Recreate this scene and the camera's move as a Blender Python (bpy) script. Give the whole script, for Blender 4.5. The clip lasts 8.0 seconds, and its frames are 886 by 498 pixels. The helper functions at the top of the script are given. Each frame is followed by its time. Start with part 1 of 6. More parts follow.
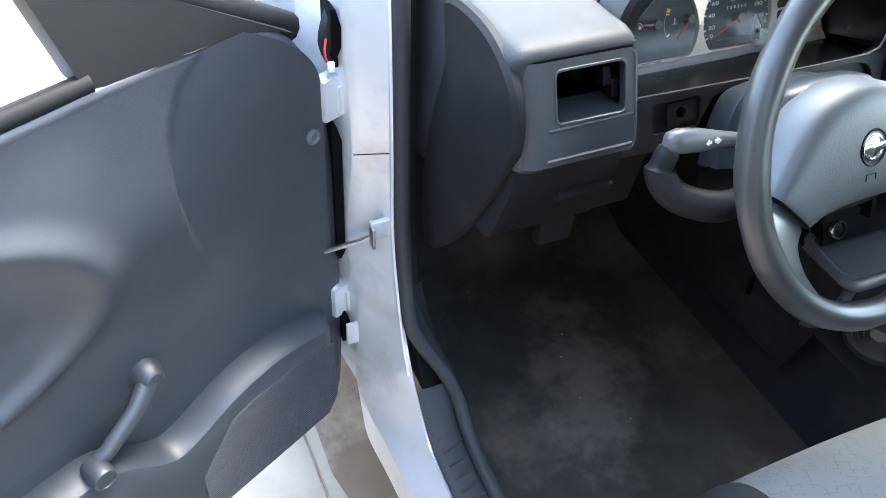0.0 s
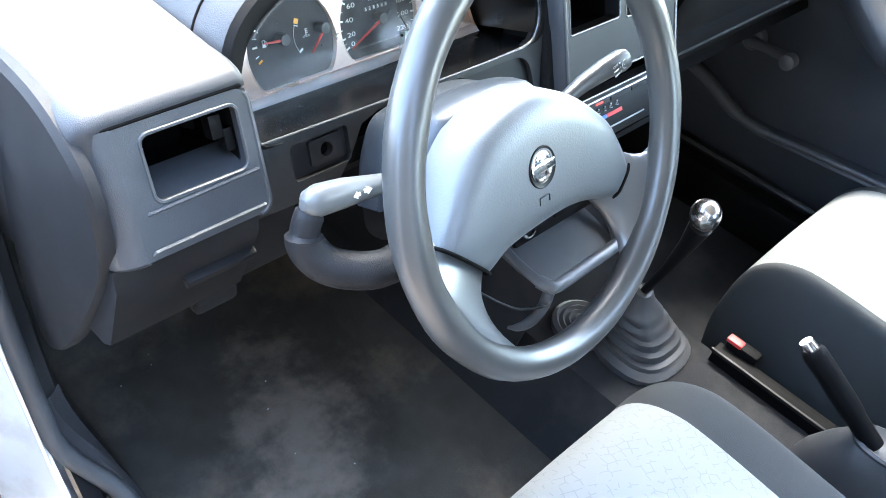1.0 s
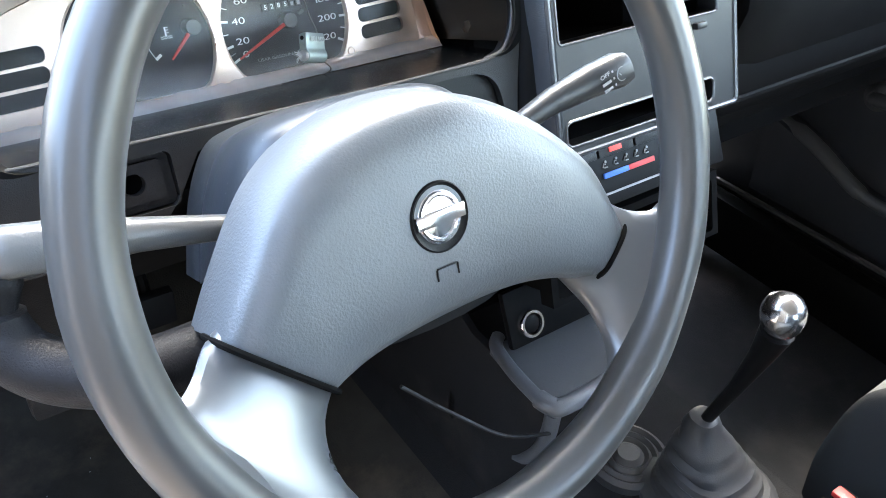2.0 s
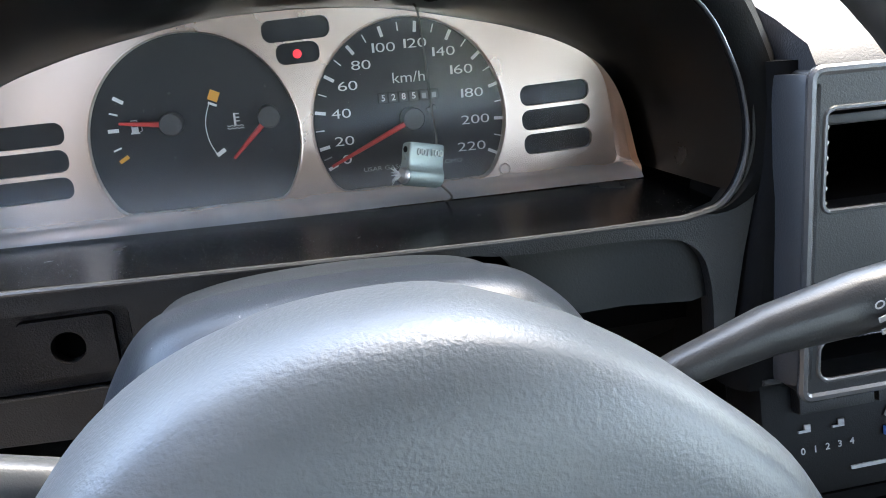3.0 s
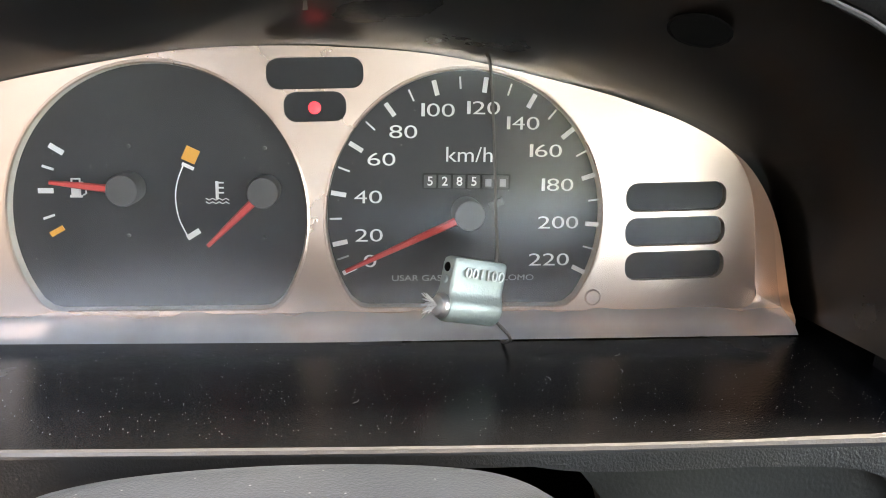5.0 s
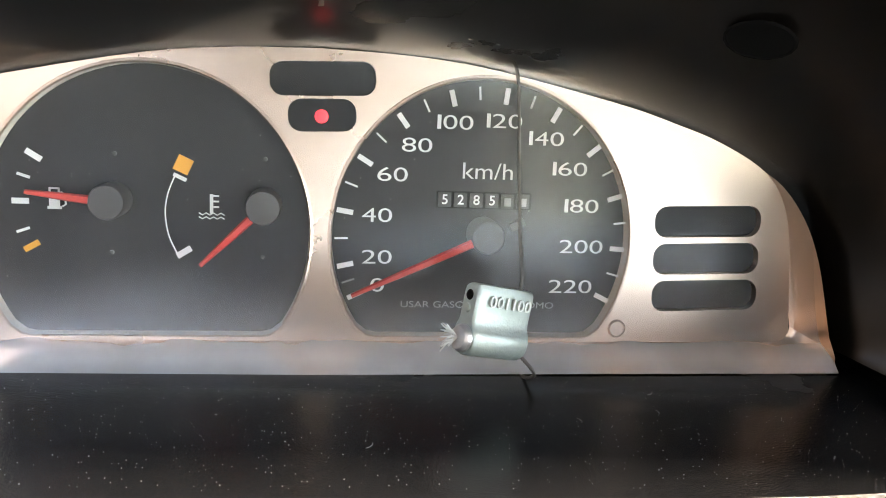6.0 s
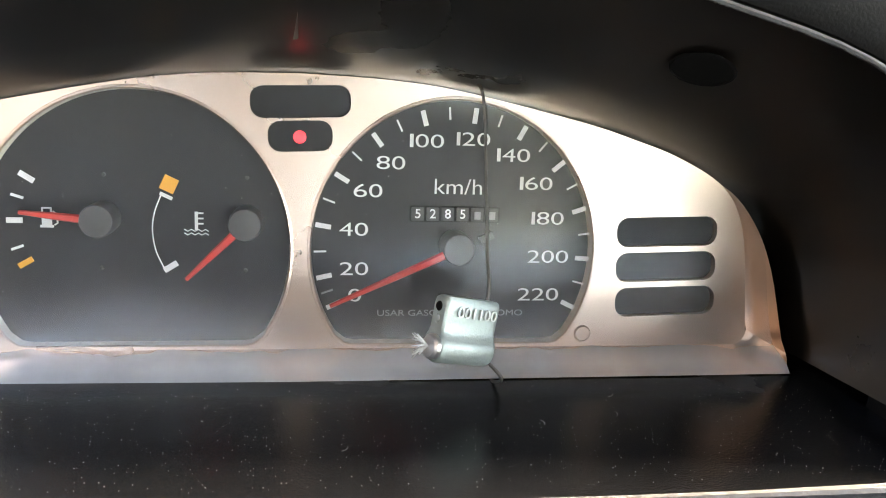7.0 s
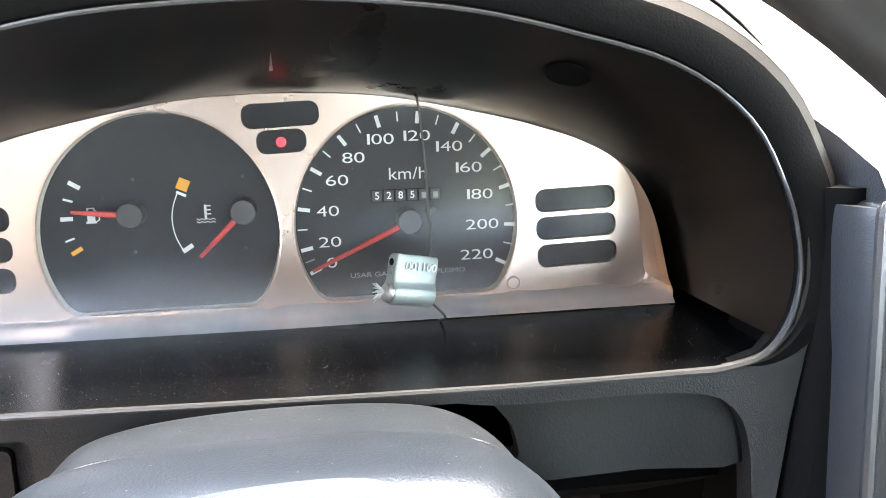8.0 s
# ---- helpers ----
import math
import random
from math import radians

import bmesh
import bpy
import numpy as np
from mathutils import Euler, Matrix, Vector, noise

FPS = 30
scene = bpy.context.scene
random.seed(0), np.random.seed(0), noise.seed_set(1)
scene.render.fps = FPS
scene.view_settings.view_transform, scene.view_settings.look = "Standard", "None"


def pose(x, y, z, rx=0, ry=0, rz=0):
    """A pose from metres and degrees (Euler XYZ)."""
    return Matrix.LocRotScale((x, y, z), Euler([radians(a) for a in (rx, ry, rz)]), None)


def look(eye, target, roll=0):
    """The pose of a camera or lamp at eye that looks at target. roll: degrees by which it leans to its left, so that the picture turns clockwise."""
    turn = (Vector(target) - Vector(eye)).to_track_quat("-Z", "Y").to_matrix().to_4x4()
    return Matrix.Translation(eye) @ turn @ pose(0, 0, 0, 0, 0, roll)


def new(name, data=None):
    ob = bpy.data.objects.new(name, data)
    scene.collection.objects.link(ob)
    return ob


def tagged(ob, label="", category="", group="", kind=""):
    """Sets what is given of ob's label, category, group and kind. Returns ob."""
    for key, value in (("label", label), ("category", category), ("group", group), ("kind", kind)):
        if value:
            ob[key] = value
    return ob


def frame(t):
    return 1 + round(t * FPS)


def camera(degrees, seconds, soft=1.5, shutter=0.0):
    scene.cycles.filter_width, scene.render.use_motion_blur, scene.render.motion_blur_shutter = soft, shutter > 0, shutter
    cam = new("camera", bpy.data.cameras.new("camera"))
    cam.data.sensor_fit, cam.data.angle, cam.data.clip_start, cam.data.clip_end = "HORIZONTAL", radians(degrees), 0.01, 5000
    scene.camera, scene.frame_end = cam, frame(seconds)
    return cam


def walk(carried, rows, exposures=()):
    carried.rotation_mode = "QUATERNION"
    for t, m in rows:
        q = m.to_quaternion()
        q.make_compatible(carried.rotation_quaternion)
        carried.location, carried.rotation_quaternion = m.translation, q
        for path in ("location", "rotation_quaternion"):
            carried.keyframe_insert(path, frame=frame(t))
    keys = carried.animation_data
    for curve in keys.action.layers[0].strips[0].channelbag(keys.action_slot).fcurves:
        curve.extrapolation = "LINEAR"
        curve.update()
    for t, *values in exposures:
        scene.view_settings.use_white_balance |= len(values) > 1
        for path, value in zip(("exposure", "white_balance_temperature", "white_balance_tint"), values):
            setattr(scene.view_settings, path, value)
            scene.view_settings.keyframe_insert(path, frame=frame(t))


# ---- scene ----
cam = camera(56.0, 8.0, 0.9)
ROWS = [
    (0, pose(-0.6421, -0.6607, 1.3339, 47.35, -2.88, -23.69)),
    (0.1, pose(-0.6134, -0.6510, 1.3280, 47.66, -2.98, -25.09)),
    (0.2, pose(-0.5984, -0.6463, 1.3187, 48.46, -3.38, -27.13)),
    (0.4, pose(-0.5648, -0.6222, 1.3162, 48.40, -3.59, -31.93)),
    (0.5, pose(-0.5512, -0.6173, 1.3115, 48.46, -4.18, -33.73)),
    (1, pose(-0.4765, -0.5480, 1.2973, 47.08, -7.75, -43.95)),
    (1.2, pose(-0.4465, -0.5429, 1.2665, 48.86, -5.57, -49.45)),
    (2.3, pose(-0.1305, -0.4809, 1.1096, 54.03, -2.68, -27.60)),
    (2.5, pose(-0.0907, -0.4455, 1.0991, 54.96, -1.89, -22.72)),
    (3, pose(-0.0370, -0.3752, 1.0777, 56.54, -0.21, -13.37)),
    (3.5, pose(-0.0241, -0.3338, 1.0672, 57.41, -0.59, -9.27)),
    (4, pose(-0.0119, -0.2908, 1.0512, 57.66, -0.13, -6.43)),
    (4.5, pose(-0.0066, -0.2646, 1.0418, 58.66, -1.67, -4.57)),
    (4.7, pose(-0.0037, -0.2613, 1.0412, 59.06, -2.24, -5.20)),
    (6, pose(-0.0152, -0.2321, 1.0279, 60.90, -5.06, -6.75)),
    (6.5, pose(-0.0142, -0.2313, 1.0327, 60.19, -5.70, -6.82)),
    (7, pose(-0.0120, -0.2434, 1.0402, 60.72, -4.87, -7.64)),
    (7.5, pose(-0.0049, -0.2757, 1.0575, 59.96, -3.27, -7.82)),
    (8, pose(-0.0046, -0.3194, 1.0707, 60.56, -1.66, -9.18)),
]
EXPOSURES = [(0.0, 4.47, 6900, 6), (0.5, 5.24, 7000, 6), (1.0, 5.66, 6700, 5), (1.2, 5.66, 6600, 5), (2.3, 5.15, 7300, 9), (3.0, 4.65, 7300, 10), (3.5, 4.7, 7350, 10), (4.0, 5.1, 7900, 12), (4.5, 5.46, 8700, 14), (6.5, 5.68, 9100, 14), (7.5, 5.74, 8600, 12), (8.0, 5.78, 8100, 11)]
walk(cam, ROWS, EXPOSURES)

# world, sun and exposure
world = bpy.data.worlds.new("sky")
scene.world = world
world.use_nodes = True
wn = world.node_tree.nodes
sky = wn.new("ShaderNodeTexSky")
sky.sky_type, sky.sun_disc = 'NISHITA', False
sky.sun_elevation, sky.sun_rotation = radians(62), radians(61)
sky.air_density, sky.dust_density = 1.0, 2.0
wn["Background"].inputs[1].default_value = 0.15
world.node_tree.links.new(sky.outputs[0], wn["Background"].inputs[0])
sun = new("sun", bpy.data.lights.new("sun", 'SUN'))
sun.data.energy, sun.data.angle, sun.data.color = 0.6, radians(20), (1.0, 0.975, 0.94)
sun.matrix_world = look((4.3, 2.4, 9.5), (0, 0, 0))


# ---- materials ----
def mat(name, color, rough=0.5, metal=0.0, grain=0.0, grain_size=900.0, vary=0.12, vary_size=14.0,
        spec=0.5, dirt=None, dirt_size=9.0, dirt_amount=0.35, speck=0.0, speck_size=700.0, speck_share=0.2, rough_vary=0.1):
    """Plastic, paint, cloth or metal: colour that varies at two scales, uneven gloss, grain as relief, optional dirt and dust."""
    m = bpy.data.materials.new(name)
    m.use_nodes = True
    nt = m.node_tree
    n, l = nt.nodes, nt.links
    b = n["Principled BSDF"]
    b.inputs["Metallic"].default_value = metal
    b.inputs["Specular IOR Level"].default_value = spec
    tc = n.new("ShaderNodeTexCoord")
    big = n.new("ShaderNodeTexNoise")
    big.inputs["Scale"].default_value, big.inputs["Detail"].default_value = vary_size, 6
    l.new(tc.outputs["Object"], big.inputs["Vector"])
    fine = n.new("ShaderNodeTexNoise")
    fine.inputs["Scale"].default_value, fine.inputs["Detail"].default_value = grain_size, 3
    l.new(tc.outputs["Object"], fine.inputs["Vector"])
    mix = n.new("ShaderNodeMixRGB")
    mix.inputs[1].default_value = (*[c * (1 - vary) for c in color], 1)
    mix.inputs[2].default_value = (*[min(1, c * (1 + vary)) for c in color], 1)
    l.new(big.outputs[0], mix.inputs[0])
    last = mix.outputs[0]
    if dirt:
        d = n.new("ShaderNodeTexNoise")
        d.inputs["Scale"].default_value, d.inputs["Detail"].default_value, d.inputs["Roughness"].default_value = dirt_size, 9, 0.65
        l.new(tc.outputs["Object"], d.inputs["Vector"])
        r = n.new("ShaderNodeValToRGB")
        r.color_ramp.elements[0].position, r.color_ramp.elements[1].position = 0.5, 0.72
        r.color_ramp.elements[1].color = (dirt_amount, dirt_amount, dirt_amount, 1)
        l.new(d.outputs[0], r.inputs[0])
        dm = n.new("ShaderNodeMixRGB")
        l.new(r.outputs[0], dm.inputs[0])
        l.new(last, dm.inputs[1])
        dm.inputs[2].default_value = (*dirt, 1)
        last = dm.outputs[0]
    if speck:
        v = n.new("ShaderNodeTexVoronoi")
        v.inputs["Scale"].default_value = speck_size
        l.new(tc.outputs["Object"], v.inputs["Vector"])
        r = n.new("ShaderNodeValToRGB")
        r.color_ramp.elements[0].position, r.color_ramp.elements[1].position = 0.0, speck
        r.color_ramp.elements[0].color, r.color_ramp.elements[1].color = (1, 1, 1, 1), (0, 0, 0, 1)
        l.new(v.outputs["Distance"], r.inputs[0])
        some = n.new("ShaderNodeMath")
        some.operation = 'GREATER_THAN'
        sep = n.new("ShaderNodeSeparateColor")
        l.new(v.outputs["Color"], sep.inputs[0])
        l.new(sep.outputs[0], some.inputs[0])
        some.inputs[1].default_value = 1 - speck_share
        k = n.new("ShaderNodeMath")
        k.operation = 'MULTIPLY'
        l.new(r.outputs[0], k.inputs[0])
        l.new(some.outputs[0], k.inputs[1])
        sm = n.new("ShaderNodeMixRGB")
        l.new(k.outputs[0], sm.inputs[0])
        l.new(last, sm.inputs[1])
        sm.inputs[2].default_value = (0.45, 0.43, 0.40, 1)
        last = sm.outputs[0]
    l.new(last, b.inputs["Base Color"])
    mr = n.new("ShaderNodeMapRange")
    mr.inputs[3].default_value, mr.inputs[4].default_value = max(0.02, rough - rough_vary), min(1, rough + rough_vary)
    l.new(big.outputs[0], mr.inputs[0])
    l.new(mr.outputs[0], b.inputs["Roughness"])
    if grain:
        bp = n.new("ShaderNodeBump")
        bp.inputs["Strength"].default_value, bp.inputs["Distance"].default_value = grain, 0.0006
        l.new(fine.outputs[0], bp.inputs["Height"])
        l.new(bp.outputs[0], b.inputs["Normal"])
    return m


def glow(name, color, strength):
    m = mat(name, color, 0.4)
    b = m.node_tree.nodes["Principled BSDF"]
    b.inputs["Emission Color"].default_value = (*color, 1)
    b.inputs["Emission Strength"].default_value = strength
    return m


def clear(name, tint=(1, 1, 1), rough=0.03, ior=1.45):
    """Thin clear sheet: see-through, with a Fresnel gloss."""
    m = bpy.data.materials.new(name)
    m.use_nodes = True
    n, l = m.node_tree.nodes, m.node_tree.links
    n.remove(n["Principled BSDF"])
    t, g, mx, f = (n.new("ShaderNodeBsdfTransparent"), n.new("ShaderNodeBsdfGlossy"), n.new("ShaderNodeMixShader"), n.new("ShaderNodeFresnel"))
    t.inputs[0].default_value = (*tint, 1)
    g.inputs["Roughness"].default_value = rough
    f.inputs[0].default_value = ior
    l.new(f.outputs[0], mx.inputs[0])
    l.new(t.outputs[0], mx.inputs[1])
    l.new(g.outputs[0], mx.inputs[2])
    l.new(mx.outputs[0], n["Material Output"].inputs[0])
    return m


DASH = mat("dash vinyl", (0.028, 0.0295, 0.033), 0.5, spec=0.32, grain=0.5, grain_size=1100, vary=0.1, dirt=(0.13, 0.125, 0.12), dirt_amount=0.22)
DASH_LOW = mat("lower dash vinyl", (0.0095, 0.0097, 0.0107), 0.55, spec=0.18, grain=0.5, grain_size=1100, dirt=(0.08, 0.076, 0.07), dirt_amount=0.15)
BEZEL = mat("bezel plastic", (0.0085, 0.0088, 0.0096), 0.38, spec=0.3, grain=0.5, grain_size=1500, dirt=(0.12, 0.115, 0.11), dirt_amount=0.12)
FASCIA = mat("fascia plastic", (0.0115, 0.0118, 0.0122), 0.42, spec=0.4, grain=0.45, grain_size=1500, dirt=(0.10, 0.10, 0.10), dirt_amount=0.1)
RECESS = mat("recess plastic", (0.0060, 0.0066, 0.0066), 0.48, spec=0.32, grain=0.15, grain_size=900, vary=0.2, vary_size=22)
BEAD = mat("worn glossy edge", (0.05, 0.052, 0.055), 0.24, spec=0.9, grain=0.25, grain_size=1100, rough_vary=0.05)
BLACK = mat("black plastic", (0.0045, 0.0045, 0.0048), 0.45, spec=0.13, grain=0.2, grain_size=1300, vary=0.2)
LEDGE = mat("dusty black plastic", (0.0036, 0.0038, 0.0043), 0.26, spec=0.29, vary=0.2, grain=0.12, grain_size=1500)
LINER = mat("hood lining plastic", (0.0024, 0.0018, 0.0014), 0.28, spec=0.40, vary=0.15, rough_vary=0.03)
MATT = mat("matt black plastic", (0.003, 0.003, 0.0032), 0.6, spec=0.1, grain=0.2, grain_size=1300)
# near-black: holds the shade of cavities in its colour, also used for dark joints
VOID = mat("near-black for shade and joints", (0.002, 0.002, 0.002), 0.9, spec=0.1)
SILVER = mat("champagne panel paint", (0.69, 0.545, 0.445), 0.285, metal=0.95, vary=0.03)
DIAL = mat("dial face print", (0.0195, 0.019, 0.0195), 0.6, spec=0.3, vary=0.1, speck=0.1, speck_size=420)
WHITE = mat("white dial print", (0.8, 0.8, 0.78), 0.6, vary=0.03)
ORANGE = mat("orange dial print", (0.85, 0.38, 0.05), 0.6, vary=0.05)
NEEDLE = mat("red needle plastic", (0.6, 0.04, 0.03), 0.45, vary=0.05)
CAP = mat("needle cap plastic", (0.05, 0.048, 0.046), 0.5, grain=0.1)
RINGM = mat("gauge ring paint", (0.72, 0.66, 0.58), 0.30, metal=0.3, vary=0.03)
SLOT = mat("warning lamp cover", (0.0045, 0.0042, 0.0040), 0.40, spec=0.2, vary=0.08)
RED_GLOW = glow("lit red warning lamp", (0.9, 0.03, 0.05), 0.06)
PAD = mat("steering pad vinyl", (0.080, 0.089, 0.095), 0.41, spec=0.72, grain=0.42, grain_size=680, vary=0.1, dirt=(0.15, 0.15, 0.145), dirt_amount=0.2, dirt_size=14, rough_vary=0.08)
RIM = mat("worn steering rim", (0.040, 0.040, 0.0385), 0.34, spec=0.65, vary=0.14, vary_size=12, rough_vary=0.05)
SPOKE = mat("worn grey spoke vinyl", (0.072, 0.077, 0.080), 0.30, spec=0.9, vary=0.2, vary_size=24, rough_vary=0.08)
COLUMN = mat("column shroud plastic", (0.0185, 0.0230, 0.0285), 0.37, spec=0.45, grain=0.22, grain_size=1300, dirt=(0.09, 0.10, 0.115), dirt_amount=0.15, speck=0.14, speck_size=420)
# same plastic as the wiper stalk, with the doorway light put into its colour
STALK_LIT = mat("lit stalk plastic", (0.085, 0.0875, 0.086), 0.3, grain=0.2, grain_size=1400)
STALK = mat("stalk plastic", (0.030, 0.031, 0.032), 0.36, grain=0.2, grain_size=1400)
CHROME = mat("chrome", (0.82, 0.82, 0.84), 0.12, metal=1.0, vary=0.04, rough_vary=0.06)
KNOB = mat("worn chrome", (0.50, 0.50, 0.50), 0.20, metal=1.0, vary=0.15, vary_size=60, rough_vary=0.08)
STEEL = mat("zinc steel", (0.55, 0.55, 0.55), 0.38, metal=0.9, vary=0.12, vary_size=60)
SEALM = mat("cast zinc seal", (0.30, 0.35, 0.335), 0.45, metal=0.5, vary=0.18, vary_size=160, grain=0.22, grain_size=900, rough_vary=0.15)
PAINT = mat("silver car paint", (0.60, 0.62, 0.64), 0.34, metal=0.35, vary=0.08, vary_size=9, dirt=(0.24, 0.225, 0.2), dirt_amount=0.4, dirt_size=14)
RUBBER = mat("black rubber", (0.010, 0.010, 0.0105), 0.65, spec=0.25, grain=0.4)
SEAL_R = mat("grey weather strip", (0.030, 0.032, 0.035), 0.55, spec=0.3, grain=0.4, dirt=(0.10, 0.095, 0.09), dirt_amount=0.25)
BOOT = mat("grey rubber boot", (0.036, 0.037, 0.039), 0.5, grain=0.3, dirt=(0.10, 0.095, 0.09), dirt_amount=0.3)
CARPET = mat("worn black carpet", (0.046, 0.043, 0.038), 0.95, grain=1.0, grain_size=500, vary=0.4, vary_size=26, dirt=(0.24, 0.19, 0.145), dirt_amount=0.42, dirt_size=4.6, spec=0.05)
CARPET_B = mat("tunnel carpet", (0.022, 0.0225, 0.0245), 0.95, grain=1.0, grain_size=700, vary=0.2, vary_size=22, dirt=(0.09, 0.085, 0.08), dirt_amount=0.3, dirt_size=6, spec=0.05)
DOORV = mat("door vinyl", (0.034, 0.038, 0.046), 0.46, spec=0.65, grain=0.25, grain_size=800, vary=0.05, dirt=(0.12, 0.12, 0.13), dirt_amount=0.15, dirt_size=5)
CLOTH_D = mat("dark seat cloth", (0.042, 0.045, 0.047), 0.92, grain=0.9, grain_size=1600, vary=0.12, spec=0.1)
CONCRETE = mat("pale concrete", (0.29, 0.24, 0.19), 0.85, grain=0.8, grain_size=160, vary=0.15, vary_size=3, dirt=(0.16, 0.11, 0.075), dirt_amount=0.6, dirt_size=2.2)
SOIL = mat("brown soil", (0.15, 0.105, 0.075), 0.95, grain=1.0, grain_size=220, vary=0.3, vary_size=9, dirt=(0.33, 0.27, 0.21), dirt_amount=0.7, dirt_size=7, spec=0.1)
WALLM = mat("white painted wall", (0.5, 0.49, 0.47), 0.9, vary=0.06, vary_size=2)
# for the added wall out of view, kept dark to dim reflections
BLOCKM = mat("dark light-blocking wall", (0.046, 0.043, 0.039), 0.9, vary=0.15, vary_size=2, grain=0.6, grain_size=120, dirt=(0.06, 0.055, 0.05), dirt_amount=0.4, dirt_size=1.5)
HEADLINER = mat("headliner cloth", (0.36, 0.355, 0.34), 0.95, vary=0.05)
GLASS = clear("window glass", (0.93, 0.95, 0.94))
LENS = clear("gauge lens", (0.97, 0.97, 0.97), rough=0.2, ior=1.3)
CENTRE = mat("centre panel plastic", (0.0075, 0.0077, 0.0084), 0.40, spec=0.38, grain=0.25, grain_size=1500, dirt=(0.10, 0.096, 0.09), dirt_amount=0.1)
VENTP = mat("grey vent plastic", (0.030, 0.033, 0.0375), 0.42, spec=0.45, grain=0.4, grain_size=1200, dirt=(0.12, 0.12, 0.125), dirt_amount=0.15)
TRAY = mat("grey tray plastic", (0.085, 0.090, 0.098), 0.36, spec=0.6, grain=0.4, grain_size=1100, dirt=(0.15, 0.15, 0.15), dirt_amount=0.2)
TRAY_FLOOR = mat("tray floor plastic", (0.075, 0.080, 0.086), 0.38, spec=0.6, grain=0.3, grain_size=900, dirt=(0.16, 0.155, 0.15), dirt_amount=0.25)
DUST = mat("pale dust", (0.24, 0.235, 0.23), 0.9)
CABLE = mat("dull steel cable", (0.16, 0.15, 0.14), 0.45, metal=0.8, vary=0.2, vary_size=300)
BLUE_P = mat("blue print", (0.03, 0.16, 0.6), 0.5)
RED_P = mat("red print", (0.6, 0.04, 0.04), 0.5)
GREY_P = mat("grey print", (0.30, 0.30, 0.30), 0.55)
PINK = mat("dusty vent vane", (0.42, 0.39, 0.39), 0.5)


def dusty_haze(m, amount):
    """Thin dust plus a painted milky reflection, stronger where the clear sheet faces up."""
    n, l = m.node_tree.nodes, m.node_tree.links
    out = n["Material Output"]
    base = out.inputs[0].links[0].from_socket
    tc, sep, mr = n.new("ShaderNodeTexCoord"), n.new("ShaderNodeSeparateXYZ"), n.new("ShaderNodeMapRange")
    l.new(tc.outputs["Normal"], sep.inputs[0])
    l.new(sep.outputs[2], mr.inputs[0])
    mr.interpolation_type = 'SMOOTHSTEP'
    mr.inputs[1].default_value, mr.inputs[2].default_value = 0.0, 0.62
    mr.inputs[3].default_value, mr.inputs[4].default_value = 0.022, amount
    no, k = n.new("ShaderNodeTexNoise"), n.new("ShaderNodeMapRange")
    no.inputs["Scale"].default_value, no.inputs["Detail"].default_value = 60, 8
    l.new(tc.outputs["Object"], no.inputs["Vector"])
    l.new(no.outputs[0], k.inputs[0])
    k.inputs[1].default_value, k.inputs[2].default_value, k.inputs[3].default_value, k.inputs[4].default_value = 0.3, 0.7, 0.9, 1.1
    mu, d, mx = n.new("ShaderNodeMath"), n.new("ShaderNodeBsdfDiffuse"), n.new("ShaderNodeMixShader")
    mu.operation = 'MULTIPLY'
    l.new(mr.outputs[0], mu.inputs[0])
    l.new(k.outputs[0], mu.inputs[1])
    d.inputs[0].default_value = (0.62, 0.66, 0.7, 1)
    l.new(mu.outputs[0], mx.inputs[0])
    l.new(base, mx.inputs[1])
    l.new(d.outputs[0], mx.inputs[2])
    l.new(mx.outputs[0], out.inputs[0])


# the lens's milky reflection at its foot is mixed in as pale diffuse colour
dusty_haze(LENS, 0.48)


def stained(m, centre, reach, color, amount):
    """One large smudge with a ragged outline, at a place of its own."""
    n, l = m.node_tree.nodes, m.node_tree.links
    b = n["Principled BSDF"]
    last = b.inputs["Base Color"].links[0].from_socket
    tc, mp, no, mx = n.new("ShaderNodeTexCoord"), n.new("ShaderNodeMapping"), n.new("ShaderNodeTexNoise"), n.new("ShaderNodeMixRGB")
    mp.vector_type = 'TEXTURE'
    mp.inputs["Location"].default_value, mp.inputs["Scale"].default_value = centre, reach
    mp.inputs["Rotation"].default_value = (0, 0, radians(-18))
    l.new(tc.outputs["Object"], mp.inputs["Vector"])
    ln, add, r = n.new("ShaderNodeVectorMath"), n.new("ShaderNodeMath"), n.new("ShaderNodeMapRange")
    ln.operation, add.operation = 'LENGTH', 'MULTIPLY_ADD'
    l.new(mp.outputs[0], ln.inputs[0])
    no.inputs["Scale"].default_value, no.inputs["Detail"].default_value, no.inputs["Roughness"].default_value = 16, 8, 0.65
    l.new(tc.outputs["Object"], no.inputs["Vector"])
    l.new(no.outputs[0], add.inputs[0])
    add.inputs[1].default_value = 2.4
    l.new(ln.outputs["Value"], add.inputs[2])
    l.new(add.outputs[0], r.inputs[0])
    r.interpolation_type = 'SMOOTHSTEP'
    r.inputs[1].default_value, r.inputs[2].default_value = 1.2, 2.3
    r.inputs[3].default_value, r.inputs[4].default_value = amount, 0.0
    l.new(r.outputs[0], mx.inputs[0])
    l.new(last, mx.inputs[1])
    mx.inputs[2].default_value = (*color, 1)
    l.new(mx.outputs[0], b.inputs["Base Color"])


# brown dirt stain, made stronger to paint in the lit middle of the mat
stained(CARPET, (-0.045, 0.0, 0.285), (0.105, 0.20, 0.2), (0.21, 0.18, 0.15), 0.55)


